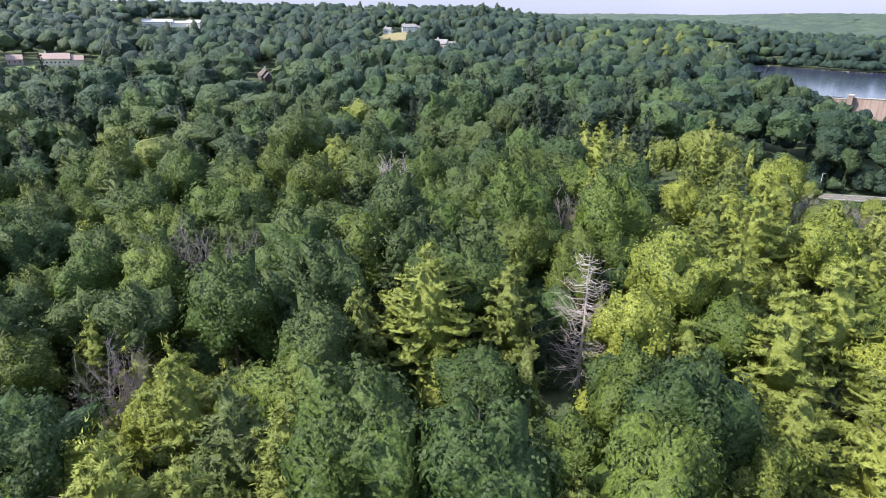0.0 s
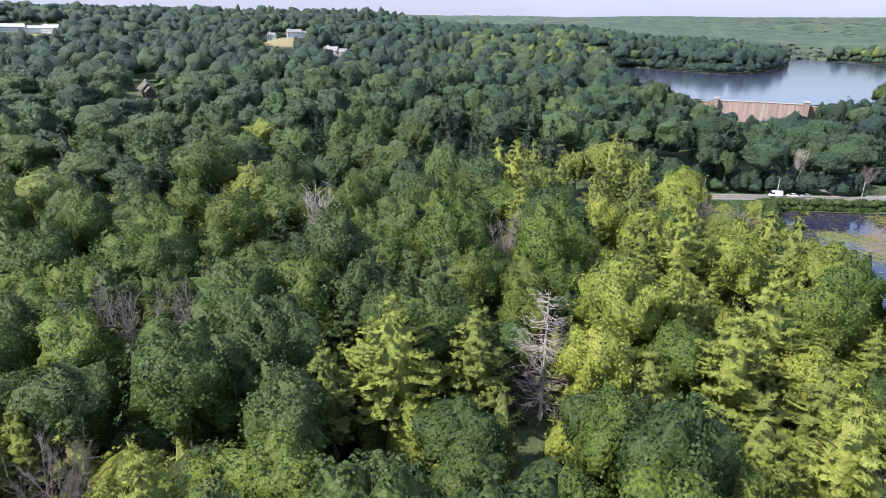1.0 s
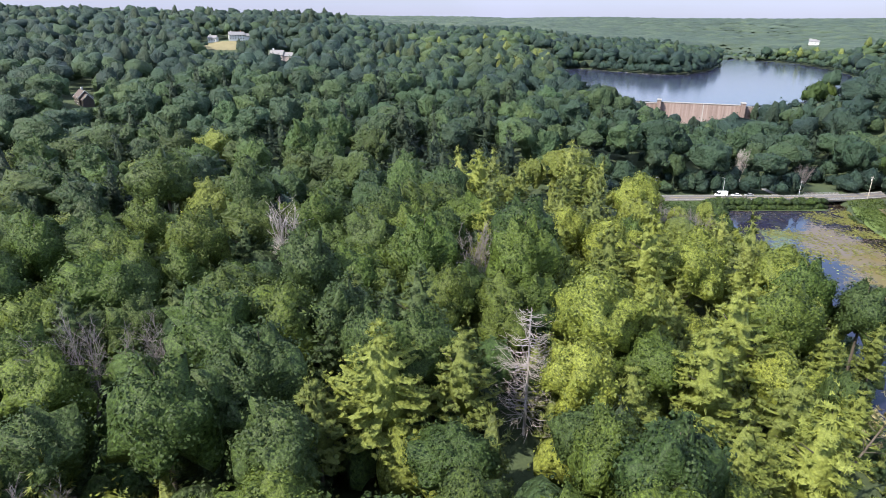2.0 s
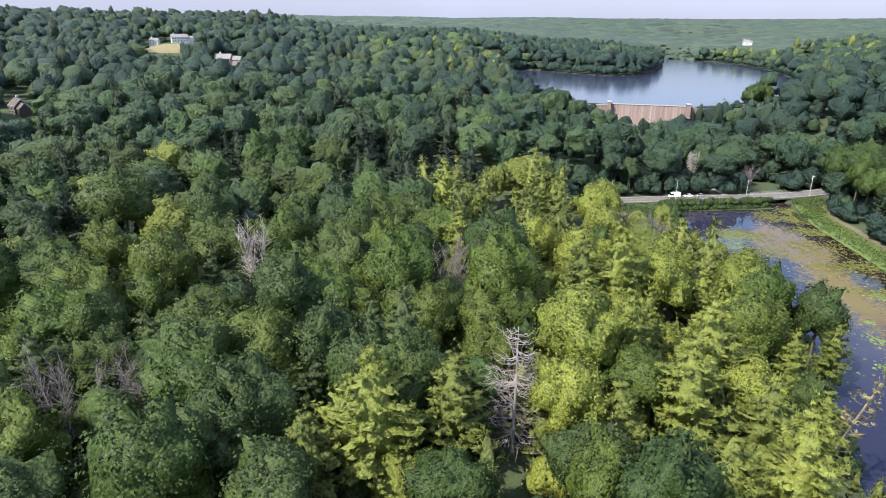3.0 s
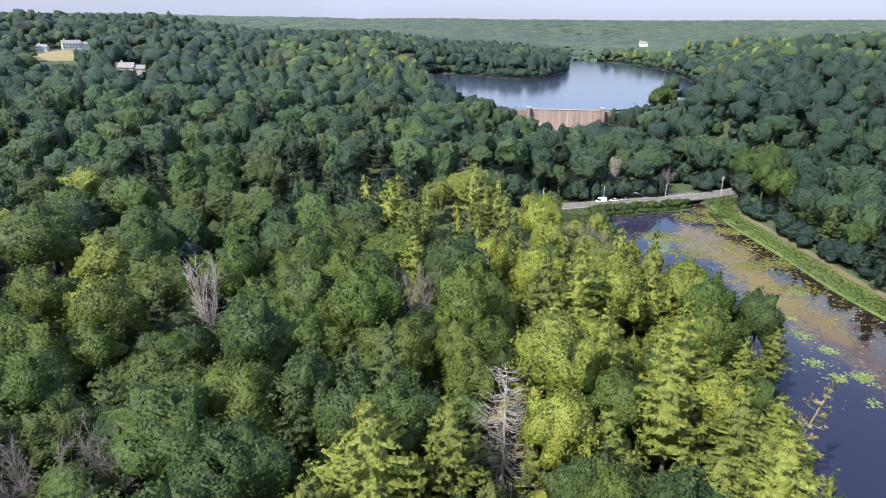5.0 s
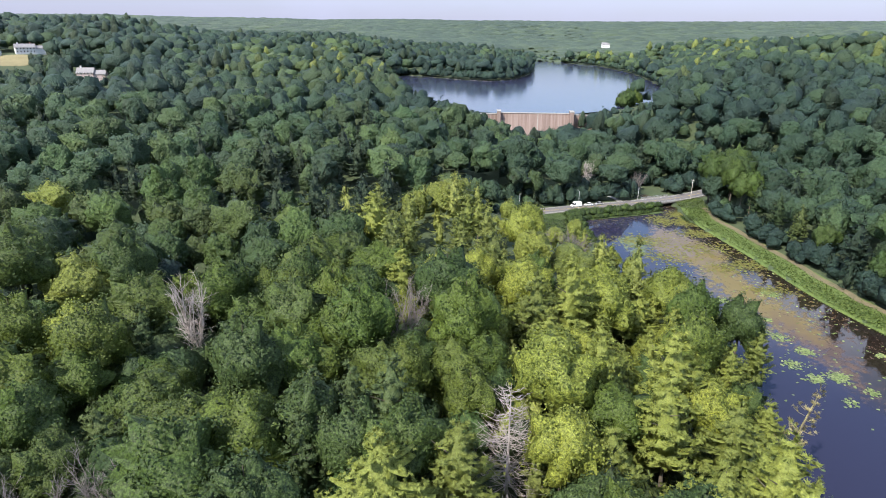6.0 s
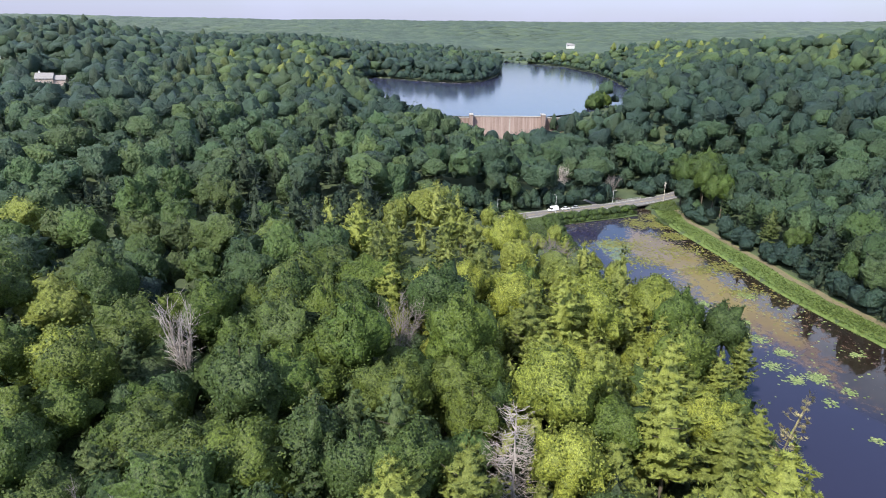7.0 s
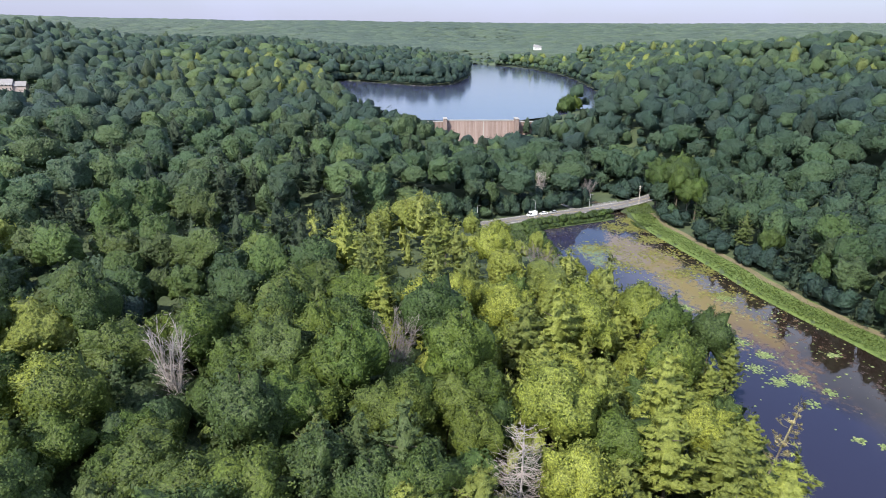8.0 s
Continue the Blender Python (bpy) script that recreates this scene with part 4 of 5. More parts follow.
forest("undergrowth", *under, young_protos, 4, "young trees and bushes under the wood", 1.45, 0.10, 0.06, [mid_oak, wood_light, wood_pine])
forest("valley_undergrowth", *scatter(16.5, 180, 440, -42, 80, 19), bush_protos, 8, "young trees and bushes along the valley and the road", 1.25, 0.08)
forest("shore_undergrowth", *scatter(12.0, 440, 640, 26, 62, 20), bush_protos, 21, "young trees and bushes on the slopes beside the dam", 1.25, 0.08)
# Bushes right at the edges: along the shore, the footpath and the road.
r_edge = np.random.RandomState(16)
edge_p = np.stack([r_edge.uniform(40, 330, 9000), r_edge.uniform(-40, 330, 9000)], 1)
eh, edp, edl, edr = land(edge_p)
e_east = (edge_p[:, 0] - 170) * 0.79 - (edge_p[:, 1] - 60) * 0.61 > -60
on_verge = (edge_p[:, 0] > 155) & (edge_p[:, 0] < 242) & (edge_p[:, 1] > 200) & (edge_p[:, 1] < np.interp(edge_p[:, 0], ROAD[:, 0], ROAD[:, 1]))
pick = np.where(e_east, (edp > 13.4) & (edp < 21), (edp > 0.2) & (edp < 4)) | ((edr > 7) & (edr < 17) & (edp > 6) & (edge_p[:, 0] > 130) & (edge_p[:, 0] < 300))
pick &= (edr > 7) & ~on_verge & (np.hypot(edge_p[:, 0] - 228, edge_p[:, 1] - 249) > 7) & (np.hypot(edge_p[:, 0] - 262, edge_p[:, 1] - 219) > 15)
forest("edge_bushes", edge_p[pick], eh[pick], edp[pick], e_east[pick], bush_protos, 5, "leafy bushes along the edge of the wood", 0.95, 0.06)
# Low ragged bushes between the road and the water.
r_verge = np.random.RandomState(18)
verge_p = np.stack([r_verge.uniform(150, 237, 2600), r_verge.uniform(205, 250, 2600)], 1)
vh, vdp, vdl, vdr = land(verge_p)
on = (vdp > -1.6) & (vdp < 7) & (vdr > 7) & (verge_p[:, 1] < np.interp(verge_p[:, 0], ROAD[:, 0], ROAD[:, 1]))
verge_protos = [[broad_crown(440 + k, BALL1, 16, 40, 0.45, 2.6, 1.9, 1.5) for k in range(3)]] * 3
forest("verge_bushes", verge_p[on], np.maximum(vh[on], -0.2), vdp[on], np.ones(on.sum(), bool), verge_protos, 22, "low ragged green bushes between road and pond", 1.0, 0.2, 0.0, [verge_weed, weed_green, verge_weed])
# Bushes right down to the water all round the lake.
r_lake = np.random.RandomState(17)
seg = r_lake.randint(2, len(LAKE), 900)
along = r_lake.uniform(size=(900, 1))
start, stop = LAKE[seg], LAKE[(seg + 1) % len(LAKE)]
way = unit(stop - start)
shore_p = start + (stop - start) * along + np.stack([way[:, 1], -way[:, 0]], 1) * r_lake.uniform(1.5, 10, (900, 1))
sh, sdp, sdl, sdr = land(shore_p)
ok = (sdl > 0.6) & (np.hypot(shore_p[:, 0] - 440, shore_p[:, 1] - 412) > 52)
forest("lakeshore_bushes", shore_p[ok], sh[ok], sdp[ok], np.ones(ok.sum(), bool), [[broad_crown(430 + k, BALL1, 14, 10, 1.4, 11, 6.0, 5.8) for k in range(3)]] * 3, 6, "dark leafy bushes overhanging the lake shore", 1.0, 0.0, 0.0)

# Pale stones along the waterline of the point.
r_rock = np.random.RandomState(23)
bank_line = LAKE[19:24]
seg = r_rock.randint(0, 4, 70)
f = r_rock.uniform(size=(70, 1))
spot = bank_line[seg] * (1 - f) + bank_line[seg + 1] * f + r_rock.normal(size=(70, 2)) * 1.2
rocks = []
for c in spot:
    knob = BALL1[0] * r_rock.uniform(0.75, 1.2, (len(BALL1[0]), 1)) * r_rock.uniform(0.25, 1.0) ** 1.3 * np.array((1.3, 1.0, 0.7))
    rocks.append((knob + (c[0], c[1], LAKE_Z + 0.15), BALL1[1]))
tagged(new("shore_stones", mesh_object("shore_stones", *join(rocks), [pale_stone])), "pale boulders along the lake's waterline", "stones", kind="stuff")

# ---- dam, road, bridge, vehicles, houses ----


def box(bm, x0, x1, y0, y1, z0, z1, bevel=0.0):
    m = Matrix.Translation(((x0 + x1) / 2, (y0 + y1) / 2, (z0 + z1) / 2)) @ Matrix.Diagonal((abs(x1 - x0), abs(y1 - y0), abs(z1 - z0), 1))
    g = bmesh.ops.create_cube(bm, size=1, matrix=m)
    if bevel:
        bmesh.ops.bevel(bm, geom=list({e for v in g["verts"] for e in v.link_edges}), offset=bevel, segments=1, affect="EDGES")
    return g["verts"]


def box_part(name, parent, mat, *dims, bevel=0.0, label=""):
    bm = bmesh.new()
    box(bm, *dims, bevel=bevel)
    return part(name, from_bm(name, bm, mat), parent, label)


def ribbon(name, line, left, right, z, mat, rise=0.0, lanes=1):
    """A strip along a line, between two offsets to its left (minus) and right."""
    line = np.asarray(line, float)
    d = unit(np.gradient(line, axis=0))
    nrm = np.stack([d[:, 1], -d[:, 0]], 1)
    bm = bmesh.new()
    rows = []
    for p, n in zip(line, nrm):
        at = [p + n * (left + (right - left) * k / lanes) for k in range(lanes + 1)]
        rows.append([bm.verts.new((*a, z if z is not None else max(ground_at(*a), 0.0) + rise)) for a in at])
    for a, b in zip(rows, rows[1:]):
        for k in range(lanes):
            bm.faces.new((a[k], a[k + 1], b[k + 1], b[k]))
    return from_bm(name, bm, mat)


def smooth_line(line, steps=6):
    line = np.asarray(line, float)
    t = np.arange(len(line))
    s = np.linspace(0, len(line) - 1, (len(line) - 1) * steps + 1)
    out = np.stack([np.interp(s, t, line[:, k]) for k in range(2)], 1)
    for _ in range(steps):
        out[1:-1] = (out[:-2] + 2 * out[1:-1] + out[2:]) / 4
    return out


road_line = smooth_line(ROAD)
road = new("road", ribbon("road", road_line, -4.2, 4.2, ROAD_Z, asphalt))
tagged(road, "grey asphalt two-lane road on a low causeway", "road", kind="structure")


def side_wall(name, line, off, z0, z1, thick, mat):
    """A low wall or kerb along a line."""
    line = np.asarray(line, float)
    d = unit(np.gradient(line, axis=0))
    nrm = np.stack([d[:, 1], -d[:, 0]], 1)
    bm = bmesh.new()
    rows = [[bm.verts.new((*(p + n * o), z)) for o, z in ((off, z0), (off, z1), (off + thick, z1), (off + thick, z0))] for p, n in zip(line, nrm)]
    for a, b in zip(rows, rows[1:]):
        for k in range(4):
            bm.faces.new((a[k], a[(k + 1) % 4], b[(k + 1) % 4], b[k]))
    bm.faces.new(rows[0])
    bm.faces.new(rows[-1][::-1])
    return from_bm(name, bm, mat)


west_half = road_line[road_line[:, 0] < 239]
east_half = road_line[road_line[:, 0] > 254]
for half in (west_half, east_half):
    for off in (-4.8, 4.2):
        tagged(new("road_verge", side_wall("road_verge", half, off, -0.5, ROAD_Z + 0.06, 0.6, concrete)), "worn pale kerb edge beside the asphalt road", "kerb", kind="structure")
for off in (-0.18, 0.08):
    tagged(new("road_marking", ribbon("road_marking", road_line, off, off + 0.1, ROAD_Z + 0.006, yellow_paint)), "faded yellow centre line", "road marking", kind="structure")
for off in (-3.9, 3.78):
    tagged(new("road_marking", ribbon("road_marking", road_line, off, off + 0.12, ROAD_Z + 0.006, white_paint)), "faded white edge line", "road marking", kind="structure")
drive = smooth_line([(224.5, 237.6), (226.5, 242), (229.5, 248.5), (232, 255)], 4)
tagged(new("driveway", ribbon("driveway", drive, -1.6, 1.6, None, pale_concrete, 0.45, 3)), "short pale concrete drive into the trees", "driveway", kind="structure")

# The bridge over the brook.
bridge = empty("bridge", "low concrete road bridge over the dark brook mouth", "bridge")
b0, b1 = Vector((237.5, 230.2, 0)), Vector((256.5, 227.2, 0))
bridge.matrix_world = Matrix.Translation((b0 + b1) / 2) @ Matrix.Rotation(math.atan2(b1.y - b0.y, b1.x - b0.x), 4, "Z")
L = (b1 - b0).length / 2
box_part("deck", bridge, concrete, -L, L, -5.4, 5.4, ROAD_Z - 0.5, ROAD_Z - 0.02, bevel=0.04)
for y in (-5.1, -2.5, 0, 2.5, 5.1):
    box_part("girder", bridge, dark_steel, -L + 1, L - 1, y - 0.15, y + 0.15, ROAD_Z - 0.85, ROAD_Z - 0.5, label="dark steel girder")
for s in (-1, 1):
    box_part("abutment", bridge, concrete, s * L - 1.3, s * L + 1.3, -5.7, 5.7, -1.6, ROAD_Z - 0.51, bevel=0.06)
    rail = box_part("parapet", bridge, pale_concrete, -L, L, s * 5.3 - 0.18, s * 5.3 + 0.18, ROAD_Z - 0.02, ROAD_Z + 0.3, bevel=0.03)
    box_part("top_rail", rail, galvanised, -L, L, s * 5.3 - 0.06, s * 5.3 + 0.06, ROAD_Z + 0.85, ROAD_Z + 0.97, label="grey metal rail")
    box_part("middle_rail", rail, galvanised, -L, L, s * 5.3 - 0.04, s * 5.3 + 0.04, ROAD_Z + 0.56, ROAD_Z + 0.64, label="grey metal rail")
    for k in range(9):
        x = -L + 0.3 + k * (2 * L - 0.6) / 8
        box_part("rail_post", rail, galvanised, x - 0.06, x + 0.06, s * 5.3 - 0.07, s * 5.3 + 0.07, ROAD_Z + 0.3, ROAD_Z + 0.85)


def prism(bm, outline, y0, y1):
    """A side outline in x and z, drawn out between y0 and y1."""
    a = [bm.verts.new((x, y0, z)) for x, z in outline]
    b = [bm.verts.new((x, y1, z)) for x, z in outline]
    bm.faces.new(a)
    bm.faces.new(b[::-1])
    for k in range(len(a)):
        bm.faces.new((a[k], b[k], b[(k + 1) % len(a)], a[(k + 1) % len(a)]))


def vehicle(name, paint, label, length, width, body, cabin, glass_top, wheels):
    """A car or van, nose towards -x: body and cabin outlines as (x, z)."""
    top = empty(name, label, "van" if name == "van" else "car", "vehicles parked on the road")
    w = width / 2
    bm = bmesh.new()
    prism(bm, body, -w, w)
    bmesh.ops.bevel(bm, geom=bm.edges[:], offset=0.07, segments=2, affect="EDGES")
    part("body", from_bm("body", bm, paint), top)
    bm = bmesh.new()
    prism(bm, cabin, -w + 0.1, w - 0.1)
    bmesh.ops.bevel(bm, geom=bm.edges[:], offset=0.06, segments=2, affect="EDGES")
    part("cabin_glass", from_bm("cabin_glass", bm, car_glass), top, "dark window glass")
    xs = [c[0] for c in glass_top]
    box_part("roof", top, paint, min(xs), max(xs), -w + 0.14, w - 0.14, glass_top[0][1], glass_top[0][1] + 0.07, bevel=0.03)
    for x in wheels:
        for y in (-w + 0.1, w - 0.1):
            bm = bmesh.new()
            bmesh.ops.create_cone(bm, cap_ends=True, segments=14, radius1=0.33, radius2=0.33, depth=0.22, matrix=Matrix.Translation((x, y, 0.33)) @ Matrix.Rotation(math.pi / 2, 4, "X"))
            tyre = part("wheel", from_bm("wheel", bm, rubber), top)
            bm = bmesh.new()
            bmesh.ops.create_cone(bm, cap_ends=True, segments=10, radius1=0.2, radius2=0.2, depth=0.26, matrix=Matrix.Translation((x, y, 0.33)) @ Matrix.Rotation(math.pi / 2, 4, "X"))
            part("rim", from_bm("rim", bm, galvanised), tyre)
    for y in (-w + 0.3, w - 0.3):
        box_part("headlight", top, lamp_glass, -length / 2 - 0.02, -length / 2 + 0.08, y - 0.17, y + 0.17, 0.62, 0.8)
        box_part("tail_light", top, red_glass, length / 2 - 0.08, length / 2 + 0.02, y - 0.12, y + 0.12, 0.7, 0.95)
    return top


road_turn = math.degrees(math.atan2(232.5 - 249, 228 - 163))
van = vehicle("van", white_paint_car, "white high-roofed delivery van parked on the road", 5.9, 2.0,
              [(-2.95, 0.35), (-2.9, 0.95), (-2.2, 1.2), (-1.75, 2.05), (-1.4, 2.5), (2.9, 2.55), (2.95, 0.35)],
              [(-2.3, 1.15), (-1.82, 2.0), (-1.5, 2.28), (-0.7, 2.28), (-0.7, 1.15)], [(-1.3, 2.54), (2.8, 2.54)], (-1.9, 1.8))
van.matrix_world = pose(196.2, 243.4, ROAD_Z, 0, 0, road_turn)
for part_ob in van.children:
    if part_ob.name.startswith("cabin_glass"):
        part_ob.scale.y = 1.13
CAR_BODY = [(-2.25, 0.3), (-2.28, 0.7), (-1.3, 0.95), (2.1, 1.0), (2.27, 0.85), (2.25, 0.3)]
CAR_CABIN = [(-1.25, 0.9), (-0.5, 1.42), (1.1, 1.44), (1.95, 0.95)]
car_a = vehicle("car", white_paint_car, "white saloon car parked behind the van", 4.5, 1.8, CAR_BODY, CAR_CABIN, [(-0.45, 1.42), (1.05, 1.42)], (-1.4, 1.4))
car_a.matrix_world = pose(203.6, 241.5, ROAD_Z, 0, 0, road_turn)
car_b = vehicle("car", silver_paint, "silver-grey saloon car parked last in the row", 4.5, 1.8, CAR_BODY, CAR_CABIN, [(-0.45, 1.42), (1.05, 1.42)], (-1.4, 1.4))
car_b.matrix_world = pose(209.8, 239.8, ROAD_Z, 0, 0, road_turn)


def tube(a, b, ra, rb, mat, name, parent, sides=8, label=""):
    v, t = stick(a, b, ra, rb, sides)
    n = len(v)
    cap = [[k, (k + 1) % sides, n] for k in range(sides)] + [[sides + k, sides + (k + 1) % sides, n + 1] for k in range(sides)]
    return part(name, mesh_object(name, np.concatenate([v, [a, b]]), np.concatenate([t, cap]), [mat], smooth=False), parent, label)


def street_lamp(x, y, tall, turn):
    top = empty("street_lamp", "grey street lamp on a tall pole beside the road", "street lamp", "lamps and poles along the road")
    tube((0, 0, -1.5), (0, 0, tall), 0.11, 0.07, galvanised, "pole", top)
    tube((0, 0, tall - 0.1), (1.7, 0, tall + 0.25), 0.05, 0.04, galvanised, "arm", top, 6)
    box_part("lamp_head", top, pale_concrete, 1.5, 2.4, -0.17, 0.17, tall + 0.18, tall + 0.34, bevel=0.04)
    top.matrix_world = pose(x, y, ROAD_Z, 0, 0, turn)
    return top


def utility_pole(x, y, tall, turn):
    top = empty("utility_pole", "weathered wooden utility pole with a crossarm", "utility pole", "lamps and poles along the road")
    tube((0, 0, -1.5), (0, 0, tall), 0.16, 0.11, pole_wood, "pole", top)
    box_part("crossarm", top, pole_wood, -1.1, 1.1, -0.08, 0.08, tall - 0.9, tall - 0.7)
    for x0 in (-1.0, -0.4, 0.4, 1.0):
        tube((x0, 0, tall - 0.7), (x0, 0, tall - 0.5), 0.05, 0.03, lamp_glass, "insulator", top, 6)
    tube((0.25, 0.15, tall - 2.3), (0.25, 0.15, tall - 1.5), 0.2, 0.2, galvanised, "transformer", top, 8, "grey transformer can")
    top.matrix_world = pose(x, y, ROAD_Z, 0, 0, turn)
    return top


street_lamp(166, 254.4, 8.8, -100)
street_lamp(191.5, 237.2, 10.5, 80)
street_lamp(237, 236.5, 7.0, -100)
utility_pole(263.5, 221.6, 11.2, 80)

# The dam, drawn along its own line; x runs along the crest, -y downstream.
dam = empty("dam", "old pinkish concrete and masonry dam with an overflow crest", "dam")
dam.matrix_world = pose(313.2, 413.7, 0, 0, 0, math.degrees(math.atan2(396 - 430, 338 - 291)))
bm = bmesh.new()
prof = [(-9.5, -1), (-5.0, LAKE_Z - 14), (-2.2, LAKE_Z - 3), (-1.5, LAKE_Z + 0.25), (1.6, LAKE_Z + 0.25), (1.6, -1)]
ends = []
for x in (-29.0, 29.0):
    ends.append([bm.verts.new((x, y, z)) for y, z in prof])
for k in range(len(prof)):
    bm.faces.new((ends[0][k], ends[0][(k + 1) % len(prof)], ends[1][(k + 1) % len(prof)], ends[1][k]))
bm.faces.new(ends[0])
bm.faces.new(ends[1][::-1])
part("spillway_wall", from_bm("spillway_wall", bm, dam_face), dam)
box_part("crest", dam, pale_concrete, -28.9, 28.9, -1.9, 1.7, LAKE_Z + 0.26, LAKE_Z + 0.7, bevel=0.05, label="pale weathered crest slab")
bm = bmesh.new()
vs = []
for dx in (-0.35, 0.35):
    vs.append([bm.verts.new((2.5 + dx, y - 0.25, z)) for y, z in prof[:4]] + [bm.verts.new((2.5 + dx, y + 0.2, z)) for y, z in prof[3::-1]])
for k in range(8):
    bm.faces.new((vs[0][k], vs[0][(k + 1) % 8], vs[1][(k + 1) % 8], vs[1][k]))
bm.faces.new(vs[0])
bm.faces.new(vs[1][::-1])
part("joint_rib", from_bm("joint_rib", bm, pale_concrete), dam, "pale vertical joint rib")
for s in (-1, 1):
    box_part("pier", dam, dam_face, s * 29.0, s * 32.0, -7.5, 2.2, -1, LAKE_Z + 2.2, bevel=0.15)
    box_part("pier_cap", dam, pale_concrete, s * 28.7, s * 32.3, -7.8, 2.5, LAKE_Z + 2.2, LAKE_Z + 2.7, bevel=0.05)
    box_part("wing_wall", dam, dam_face, s * 32.0, s * 52, -1.5, 2, 2, LAKE_Z - 0.8, bevel=0.1)
    wall_cap = box_part("parapet", dam, pale_concrete, s * 32.0, s * 52, -1.8, 2.2, LAKE_Z - 0.8, LAKE_Z - 0.4, bevel=0.05)

# ---- the grassy bank ----
BANK = smooth_line([(247, 215), (235, 201), (224, 180), (212, 155), (203, 138), (193, 120), (187, 106), (183, 95), (180, 84), (174, 71), (160, 20), (150, -60)], 5)
tagged(new("grass_bank", ribbon("grass_bank", BANK, -14.5, 0.6, None, grass, 0.1, 6)), "bright green rough grass along the pond edge", "grass", kind="structure")
step_no = np.arange(len(BANK))
trodden = BANK + np.stack([np.sin(step_no * 0.8), np.cos(step_no * 1.1)], 1) * 0.55
tagged(new("footpath", ribbon("footpath", trodden, -14.0, -10.9, None, path_dirt, 0.22, 2)), "pale trodden earth path beside the wood", "path", kind="structure")
verge_line = road_line[(road_line[:, 0] > 150) & (road_line[:, 0] < 238)]
tagged(new("grass_verge", ribbon("grass_verge", verge_line, 4.8, 15, None, weed_bed, 0.25, 6)), "lush green grass between road and pond", "grass", kind="structure")


def tufts(name, p, size, mat, seed, label):
    r = np.random.RandomState(seed)
    h = land(p)[0]
    c = np.c_[p, np.maximum(h, 0.05) + size * 0.3]
    n = r.normal(size=(len(p), 3)) * (1, 1, 0.5) + (0, 0, 0.9)
    v, t = facing(cards(c, n, size, 0.7, r), n * (0.4, 0.4, 0) + (0, 0, 1.0), n, 0.3)
    me = mesh_object(name, v, t, [mat], np.repeat(r.uniform(size=len(p)), 4))
    return tagged(new(name, me), label, "grass", kind="stuff")


r = np.random.RandomState(71)
k = r.randint(0, len(BANK) - 1, 14000)
f = r.uniform(size=(14000, 1))
base = BANK[k] * (1 - f) + BANK[k + 1] * f
step = unit(BANK[k + 1] - BANK[k])
tufts("bank_grass", base + np.stack([-step[:, 1], step[:, 0]], 1) * r.triangular(-1.6, 5.5, 12.6, (14000, 1)), 0.62, weed_green, 72, "tall rough waterside grass and weeds")
p = np.stack([r.uniform(132, 238, 22000), r.uniform(196, 252, 22000)], 1)
dd = land(p)
gap = np.interp(p[:, 0], ROAD[:, 0], ROAD[:, 1]) - p[:, 1]
tufts("verge_grass", p[(dd[1] > -2.5) & (dd[1] < 34) & (gap > 5.5) & (gap < 50)], 0.8, verge_weed, 73, "lush low bushes and weeds below the road")

p = np.stack([r.uniform(247, 276, 3000), r.uniform(200, 223, 3000)], 1)
dd = land(p)
gap = np.interp(p[:, 0], ROAD[:, 0], ROAD[:, 1]) - p[:, 1]
tufts("corner_grass", p[(dd[1] > -0.6) & (dd[1] < 16) & (gap > 4.6)], 0.7, weed_green, 74, "rough green grass beside the bridge")

# ---- floating leaves ----


def pads(name, centre, reach, count, seed, mat, label, stretch=1.0, leaf=(0.18, 0.48)):
    """A raft of round floating leaves."""
    r = np.random.RandomState(seed)
    a = r.normal(size=(count, 2)) * reach * 0.5 * (1, stretch)
    turn = np.array(((0.56, -0.83), (0.83, 0.56)))
    c = a @ turn.T + centre
    d = line_distance(c, POND, True)
    c = c[d < -0.4]
    s = r.uniform(*leaf, len(c))
    ang = np.arange(6) * np.pi / 3
    ring = np.stack([np.cos(ang), np.sin(ang)], 1)
    v = np.concatenate([(c[:, None] + ring * s[:, None, None] * r.uniform(0.7, 1.3, (len(c), 6, 1))), c[:, None]], 1)
    z = np.repeat(r.uniform(0.012, 0.05, len(c)), 7)
    v = np.c_[v.reshape(-1, 2), z]
    v[6::7, 2] -= 0.008
    i = np.arange(6)
    tri = np.stack([i, (i + 1) % 6, np.full(6, 6)], 1)
    t = (tri[None] + (np.arange(len(c)) * 7)[:, None, None]).reshape(-1, 3)
    return tagged(new(name, mesh_object(name, v, t, [mat], np.repeat(r.uniform(size=len(c)), 7))), label, "water plants", "rafts of floating leaves", "stuff")


for n, (x, y, reach, count) in enumerate([(141, 84, 3.0, 160), (135, 87, 2.6, 120), (148, 97, 2.4, 120), (137, 95, 3.0, 90), (141, 75, 2.0, 60), (159, 115, 1.7, 80), (160.5, 131.5, 2.4, 130),
                                          (123, 62, 1.6, 40), (125, 57, 1.6, 50), (150, 107, 3.4, 90), (131, 76, 2.2, 30), (166, 83, 2.4, 60), (180, 127, 3.4, 140)]):
    pads("lily_pad_raft", (x, y), reach, count, 400 + n, lily_green, "bright green raft of lily pads on the dark pond")
